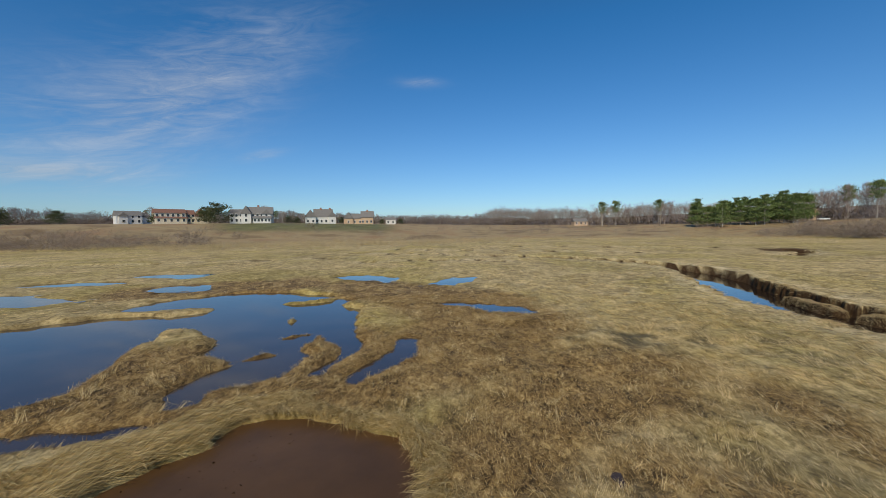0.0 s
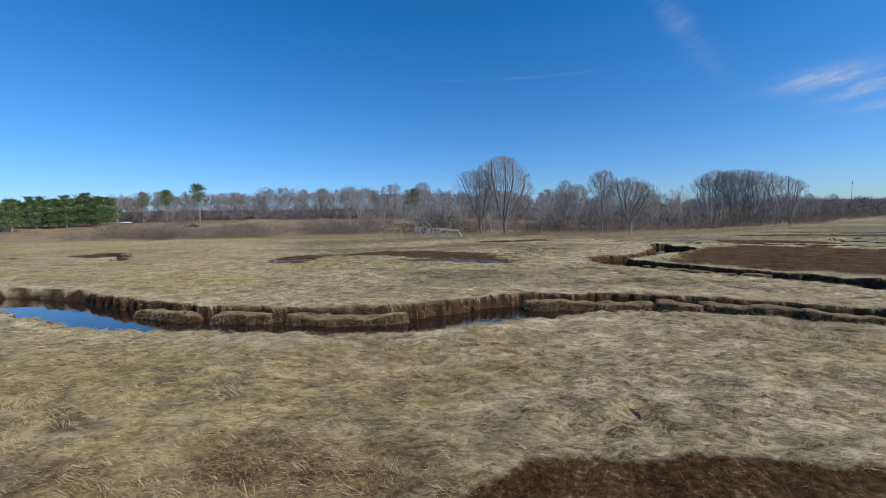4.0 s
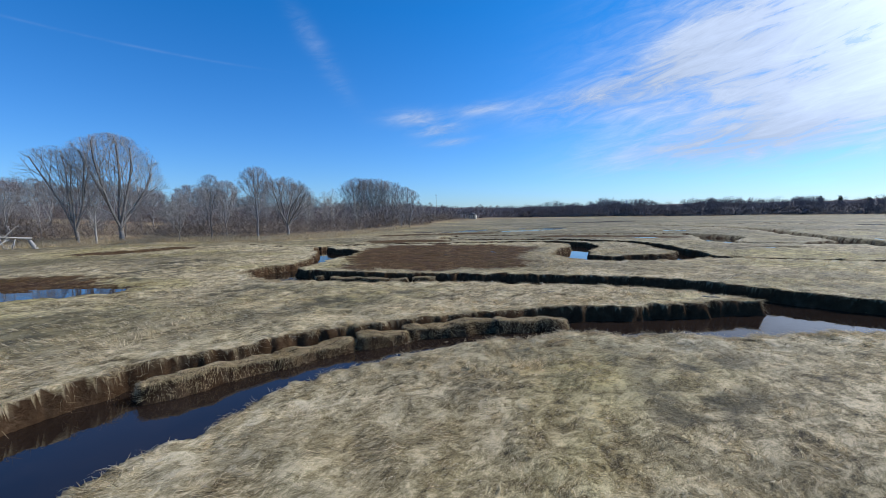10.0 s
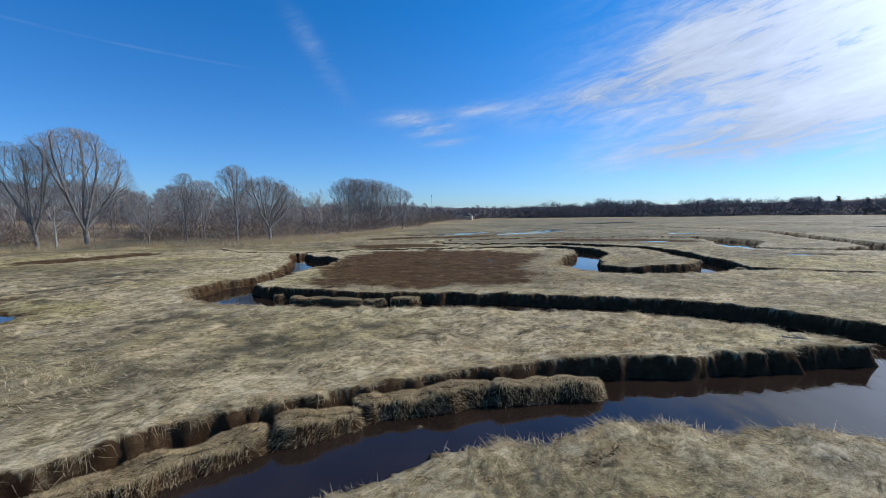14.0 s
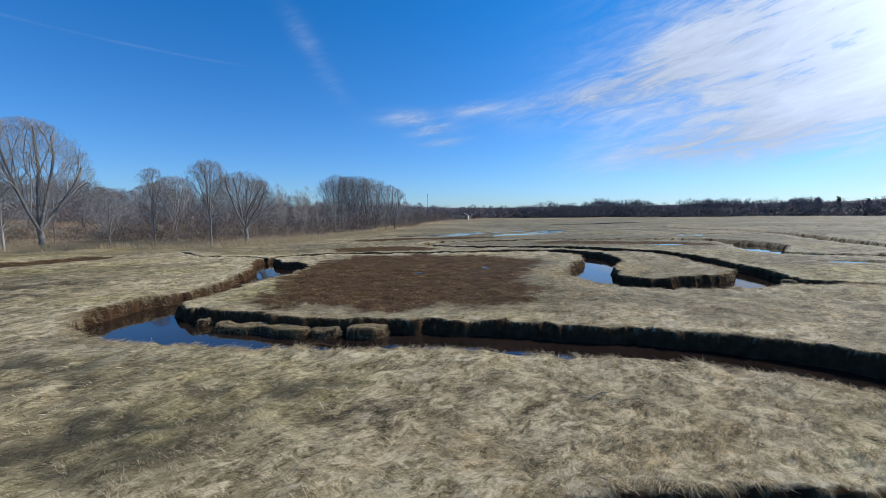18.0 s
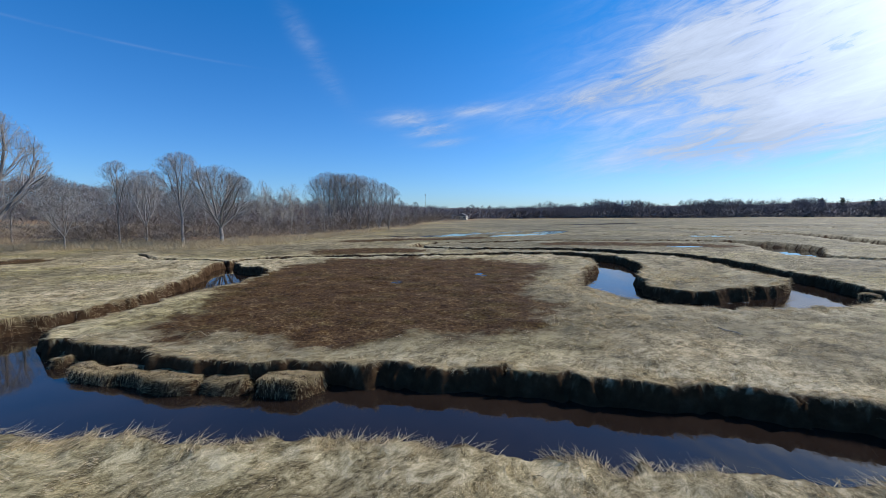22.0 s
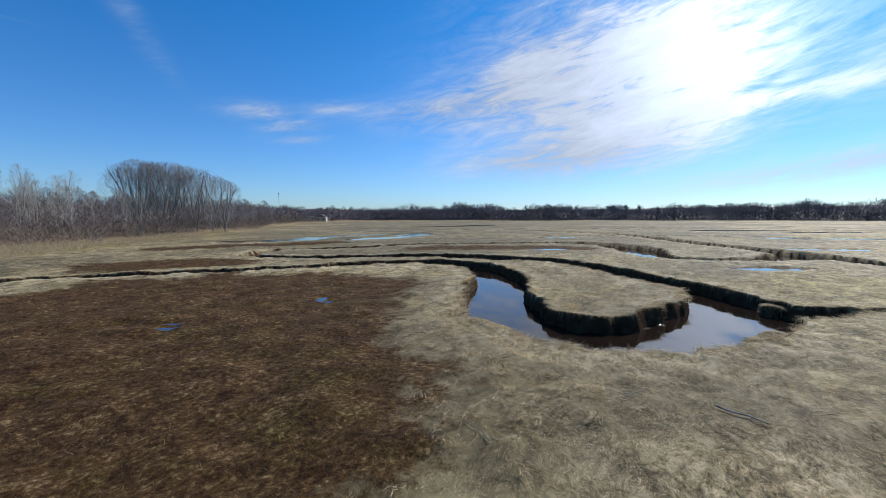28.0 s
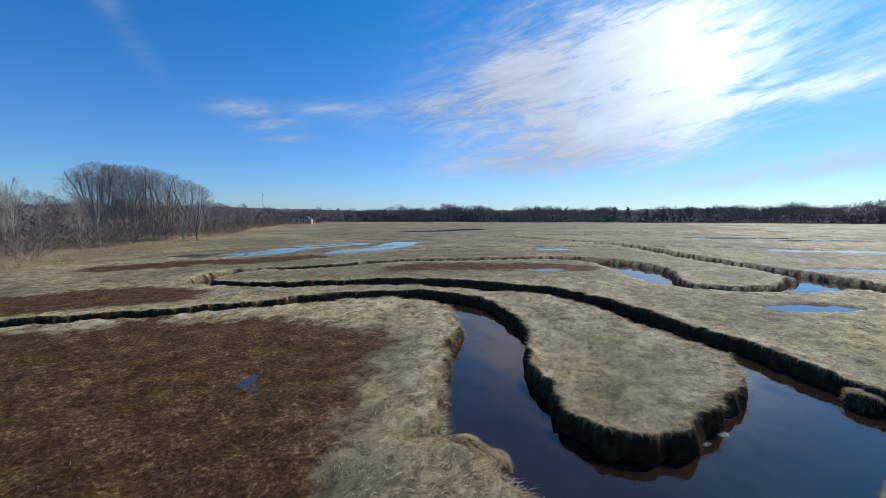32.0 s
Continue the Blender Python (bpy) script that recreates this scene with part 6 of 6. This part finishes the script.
def house(az, dist, turn, wings, wall, roof, label, chimneys=(), sunk=0.0):
    """wings: (x, y, width, depth, wall height, roof rise, ridge, window columns, storeys); front faces the marsh."""
    thing = tagged(new("house"), label, "house", "houses on the rise")
    x, y = polar(az, dist)
    thing.matrix_basis = pose(x, y, ground_z(x, y) - sunk, 0, 0, -az + turn)
    for wx, wy, w, d, h, rise, ridge, columns, storeys in wings:
        x0, x1, y0, y1 = wx - w / 2, wx + w / 2, wy - d / 2, wy + d / 2
        bm = box(bmesh.new(), x0, y0, -1.5, x1, y1, h)
        gable(bm, x0, y0, x1, y1, h, rise - 0.15, ridge)
        part("wall", bm, wall, thing)
        bm = gable(bmesh.new(), x0, y0, x1, y1, h - 0.05, rise, ridge, 0.4)
        part("roof", bm, roof, thing)
        for c in range(columns):
            for s in range(storeys):
                window(thing, x0 + w * (c + 0.5) / columns, y0, 0.9 + 2.75 * s, min(1.1, 0.6 * w / columns), 1.5)
        if ridge == "y":
            window(thing, wx, y0, h + 0.25, 0.9, 1.1)
    for cx, cy, top in chimneys:
        part("chimney", box(bmesh.new(), cx - 0.5, cy - 0.5, 2, cx + 0.5, cy + 0.5, top), BRICK, thing)
    return thing


house(-38.2, 296, 12, [(0, 0, 12, 8, 5.0, 2.8, "x", 4, 2), (8, 2, 6, 7, 4.2, 3.2, "y", 2, 1), (-3, -3, 4, 4, 4.6, 2.4, "y", 1, 1)], WHITE, GREY_ROOF, "white two-storey house with a low grey roof")
house(-33.9, 262, 8, [(-2, 0, 14, 9, 5.6, 2.3, "x", 6, 2), (6.5, 1, 6, 8, 5.0, 2.6, "x", 3, 2), (12.5, 0, 6.5, 8, 4.0, 4.2, "y", 2, 1), (-2, -6, 14, 3, 2.8, 0.8, "x", 5, 1)], CREAM, RED_ROOF,
      "long white house with a red-brown roof and terrace")
house(-25.4, 250, -6, [(-7.5, 0, 7, 9, 4.6, 3.4, "x", 3, 2), (-2.6, -1.5, 5.0, 9, 5.2, 4.4, "y", 1, 2), (4, 1, 13, 9, 5.0, 4.4, "x", 6, 2), (7.6, -2.0, 4.4, 6, 5.0, 2.8, "y", 1, 2), (5.5, -5, 9, 3, 2.8, 1.2, "x", 5, 1)], WHITE, GREY_ROOF,
      "white shingled house with grey gables and many windows", [(3, 2, 10.4)])
house(-17.1, 264, 4, [(-5.6, -1, 6, 8, 4.2, 4.6, "y", 2, 1), (2.4, 1, 11, 8, 4.4, 5.0, "x", 4, 1), (7.4, -1.5, 4.5, 6, 4.4, 3.6, "y", 1, 1)], WHITE, GREY_ROOF,
      "white gabled house with a steep grey roof", [(1, 1, 10.2), (6.6, 1, 10.0)])
house(-11.9, 274, -4, [(-6, 0, 6, 8, 3.8, 4.2, "y", 1, 1), (-0.4, 0.5, 7, 7, 3.8, 3.2, "x", 2, 1), (6, 0, 8, 9, 4.4, 4.4, "x", 3, 1)], TAN, GREY_ROOF, "tan shingled house with a grey roof", [(6, 0, 9.6)])
house(-7.4, 292, 0, [(0, 0, 7, 6, 3.2, 2.0, "x", 2, 1)], WHITE, GREY_ROOF, "small white cottage behind the field")
house(18.9, 290, 20, [(0, 0, 9, 6, 2.8, 2.2, "x", 3, 1)], TAN, GREY_ROOF, "low tan cottage among brush")
house(42.0, 246, 0, [(0, 0, 9, 7, 4.2, 1.2, "x", 3, 1)], TAN, TAN, "pale tan house beside the pines")
house(130.5, 328, 20, [(0, 0, 8, 7, 3.0, 1.9, "y", 2, 1)], WHITE, GREY_ROOF, "white house half hidden in woods", sunk=0.0)
house(132.2, 334, -10, [(0, 0, 7, 7, 3.0, 1.9, "y", 2, 1)], CREAM, GREY_ROOF, "pale house half hidden in woods", sunk=0.0)

church = tagged(new("church"), "small white church with a pointed steeple", "church")
x, y = polar(152.9, 452)
church.matrix_basis = pose(x, y, ground_z(x, y), 0, 0, -150)
part("wall", gable(box(bmesh.new(), -4, 0, -1, 4, 14, 5), -4, 0, 4, 14, 5, 3.2, "y"), WHITE, church)
part("roof", gable(bmesh.new(), -4, 0, 4, 14, 4.95, 3.4, "y", 0.3), GREY_ROOF, church)
part("tower", box(bmesh.new(), -1.6, -2.6, -1, 1.6, 0.6, 9.5), WHITE, church)
bm = bmesh.new()
bmesh.ops.create_cone(bm, segments=8, radius1=1.7, radius2=0.05, depth=6.0, cap_ends=True)
bmesh.ops.translate(bm, vec=(0, -1, 12.5), verts=bm.verts)
part("steeple", bm, WHITE, church, "white pointed steeple")
window(church, 0, -2.6, 3.0, 1.0, 2.2)


def utility_pole(az, dist, height, boxed):
    thing = tagged(new("utility_pole"), "weathered wooden utility pole by the brush", "utility pole", "utility poles")
    x, y = polar(az, dist)
    thing.matrix_basis = pose(x, y, ground_z(x, y), 0, 0, -az)
    stick = ([], [])
    tube(stick, Vector((0, 0, -0.4)), Vector((0, 0, height)), 0.17, 0.12, 8)
    part_mesh("pole", to_mesh("pole", stick, POLE_WOOD), thing)
    part("crossarm", box(bmesh.new(), -1.1, -0.08, height - 0.8, 1.1, 0.08, height - 0.6), POLE_WOOD, thing)
    for k in (-0.9, 0.9):
        part("insulator", box(bmesh.new(), k - 0.06, -0.06, height - 0.6, k + 0.06, 0.06, height - 0.35, 0.02), TRIM, thing)
    if boxed:
        bm = bmesh.new()
        bmesh.ops.create_cone(bm, segments=12, radius1=0.38, radius2=0.38, depth=1.0, cap_ends=True)
        bmesh.ops.translate(bm, vec=(0, -0.55, height - 1.6), verts=bm.verts)
        part("transformer", bm, TRIM, thing, "pale metal transformer can")


utility_pole(21.7, 246, 8.6, False)
utility_pole(22.6, 246, 9.0, True)
utility_pole(28.6, 262, 10.0, False)
mast = tagged(new("radio_mast"), "thin dark mast rising over the woods", "mast")
x, y = polar(127.4, 392)
mast.matrix_basis = pose(x, y, ground_z(x, y))
stick = ([], [])
tube(stick, Vector((0, 0, -0.5)), Vector((0, 0, 14.6)), 0.2, 0.1, 6)
part_mesh("pole", to_mesh("pole", stick, POLE_WOOD), mast)
part("antenna", box(bmesh.new(), -0.28, -0.28, 13.8, 0.28, 0.28, 15.0, 0.06), POLE_WOOD, mast)


def parked_car(az, dist, turn, paint, label):
    thing = tagged(new("car"), label, "car")
    x, y = polar(az, dist)
    thing.matrix_basis = pose(x, y, ground_z(x, y), 0, 0, turn)
    part("body", box(bmesh.new(), -2.2, -0.85, 0.35, 2.2, 0.85, 0.95, 0.12), paint, thing)
    bm = box(bmesh.new(), -1.3, -0.75, 0.95, 1.2, 0.75, 1.5, 0.1)
    for v in bm.verts:
        if v.co.z > 1.3:
            v.co.x, v.co.y = v.co.x * 0.75, v.co.y * 0.88
    part("cabin", bm, PANE, thing, "dark glass cabin")
    for wx in (-1.4, 1.4):
        for wy in (-0.8, 0.8):
            bm = bmesh.new()
            bmesh.ops.create_cone(bm, segments=14, radius1=0.34, radius2=0.34, depth=0.22, cap_ends=True)
            bmesh.ops.rotate(bm, cent=(0, 0, 0), matrix=Matrix.Rotation(radians(90), 3, "X"), verts=bm.verts)
            bmesh.ops.translate(bm, vec=(wx, wy, 0.34), verts=bm.verts)
            part("wheel", bm, RUBBER, thing, "black tyre")


parked_car(43.6, 243, -30, TRIM, "white car parked at the field's edge")
parked_car(49.8, 192, -40, RUBBER, "dark car parked below the woods")

# ---- small things on the marsh ----
DRIFT = speckled("driftwood", [(0.20, 0.175, 0.145), (0.34, 0.31, 0.265), (0.52, 0.49, 0.44)], 6.0, 0.9, 0.5, 0.01)


def stick_thing(name, points, radius, label, category, forks=0, seed=0):
    """A bent stick lying on the grass, with side twigs."""
    r = random.Random(seed)
    thing = tagged(new(name), label, category)
    x, y = points[0]
    base = ground_z(x, y)
    thing.location = (x, y, base)
    line = glide([(px - x, py - y) for px, py in points], 3)
    stem = ([], [])
    spots = [Vector((px, py, ground_z(px + x, py + y) - base + radius * 1.2 + 0.03)) for px, py in line]
    for k, (p, q) in enumerate(zip(spots[:-1], spots[1:])):
        tube(stem, p, q, radius * (1 - 0.6 * k / len(spots)), radius * (1 - 0.6 * (k + 1) / len(spots)), 6)
    part_mesh("stem", to_mesh("stem", stem, DRIFT), thing)
    for k in range(forks):
        p = spots[r.randrange(len(spots) - 1)]
        fork = ([], [])
        a = r.uniform(0, 6.283)
        q = p + Vector((math.cos(a) * 0.22, math.sin(a) * 0.22, r.uniform(0.03, 0.2)))
        tube(fork, p, q, radius * 0.6, radius * 0.25, 5)
        part_mesh("fork", to_mesh("fork", fork, DRIFT), thing)


stick_thing("driftwood", [(21.75, -13.9), (21.7, -14.2), (21.55, -14.6)], 0.016, "bleached forked driftwood lying on matted grass", "driftwood", 5, 1)
stick_thing("driftwood", [(26.7, -25.6), (26.5, -26.1), (26.35, -26.7)], 0.011, "thin white stick lying on the grass", "driftwood", 1, 2)
stick_thing("driftwood", [(25.1, -26.2), (24.7, -26.05), (24.3, -25.8)], 0.022, "grey weathered log lying on the grass", "driftwood", 0, 3)
stick_thing("driftwood", [(28.6, -22.6), (28.9, -22.9), (29.4, -23.0)], 0.010, "thin white stick lying on the grass", "driftwood", 0, 4)
stick_thing("driftwood", [(15.8, -18.2), (15.5, -18.5), (15.2, -18.6)], 0.03, "dark stranded branch at the creek's brink", "driftwood", 3, 5)

# wet mud shelf at the tongue's tip
WET_MUD, nt, bsdf = material("wet_mud", 0.16)
col = ramp(nt, noise_tex(nt, 4.0, 5), [(0.35, (0.045, 0.040, 0.034)), (0.7, (0.11, 0.10, 0.088))])
nt.links.new(col, bsdf.inputs["Base Color"])
bump(nt, bsdf, noise_tex(nt, 11.0, 5, 0.65), 1.0, 0.05)


def mud_shelf(chain, top, label):
    line = np.array(chain, float)
    (x0, y0), (x1, y1) = (line[:, :2] - line[:, 2:]).min(0) - 0.3, (line[:, :2] + line[:, 2:]).max(0) + 0.3
    wx, wy = np.meshgrid(np.arange(x0, x1, 0.1), np.arange(y0, y1, 0.1))
    g = reach(wx + 0.35 * (fbm(wx, wy, 1.6, 91) - 0.5), wy + 0.35 * (fbm(wx, wy, 1.6, 92) - 0.5), chain, 3.0)
    z = top + 0.1 * (fbm(wx, wy, 2.5, 93) - 0.5) - 0.22 * smooth((g + 0.3) / 0.35)
    ids = np.arange(wx.size).reshape(wx.shape)
    ok = g < 0.15
    keep = ok[:-1, :-1] & ok[1:, 1:] & ok[:-1, 1:] & ok[1:, :-1]
    q = np.stack([ids[:-1, :-1][keep], ids[:-1, 1:][keep], ids[1:, 1:][keep], ids[1:, :-1][keep]], 1)
    used = np.unique(q)
    back_id = np.zeros(wx.size, int)
    back_id[used] = np.arange(len(used))
    me = fast_mesh("mud_shelf", np.stack([wx.ravel(), wy.ravel(), z.ravel()], 1)[used], back_id[q], WET_MUD)
    me.polygons.foreach_set("use_smooth", np.ones(len(q), dtype=bool))
    tagged(new("mud_shelf", me), label, "mud bank", kind="structure")


mud_shelf([(25.3, -38.9, 0.45), (25.5, -37.2, 0.5), (26.2, -35.6, 0.5), (27.0, -34.3, 0.5), (27.9, -33.5, 0.35)], -0.43, "glistening wet mud at the water's edge")
mud_shelf([(36.0, -36.8, 0.25), (35.6, -35.0, 0.35), (34.9, -33.4, 0.25)], -0.44, "glistening wet mud at the water's edge")
mud_shelf([(19.2, 14.6, 0.4), (19.3, 15.0, 0.4)], -0.4, "wet mud slope between slumped turf")


def mud_clods(n):
    """Small crumbled lumps that stand out of the mud pool."""
    r = np.random.default_rng(12)
    verts, faces = [], []
    for k in range(n):
        mid = ((-4.3, 7.0), (-3.2, 7.2), (-3.6, 6.0), (-5.2, 6.2))[k % 4]
        x, y = mid[0] + r.normal(0, 0.4), mid[1] + r.normal(0, 0.28)
        if float(pool_gap(np.array([x]), np.array([y]), POOLS[1])[0]) > -0.15:
            continue
        size, base = r.uniform(0.012, 0.055), len(verts)
        for a in range(7):
            q = size * r.uniform(0.6, 1.4)
            verts.append((x + q * math.cos(a * 0.8976), y + q * math.sin(a * 0.8976) * 0.7, -0.03))
        for a in range(3):
            verts.append((x + r.normal(0, 0.25) * size, y + r.normal(0, 0.2) * size, size * r.uniform(0.2, 0.45)))
        for a in range(7):
            faces.append((base + a, base + (a + 1) % 7, base + 7 + a % 3))
        faces.append((base + 7, base + 8, base + 9))
    me = fast_mesh("mud_clods", np.array(verts), np.array(faces), PEAT)
    tagged(new("mud_clods", me), "dark crumbled clods standing in the mud pool", "mud", kind="stuff")


mud_clods(56)
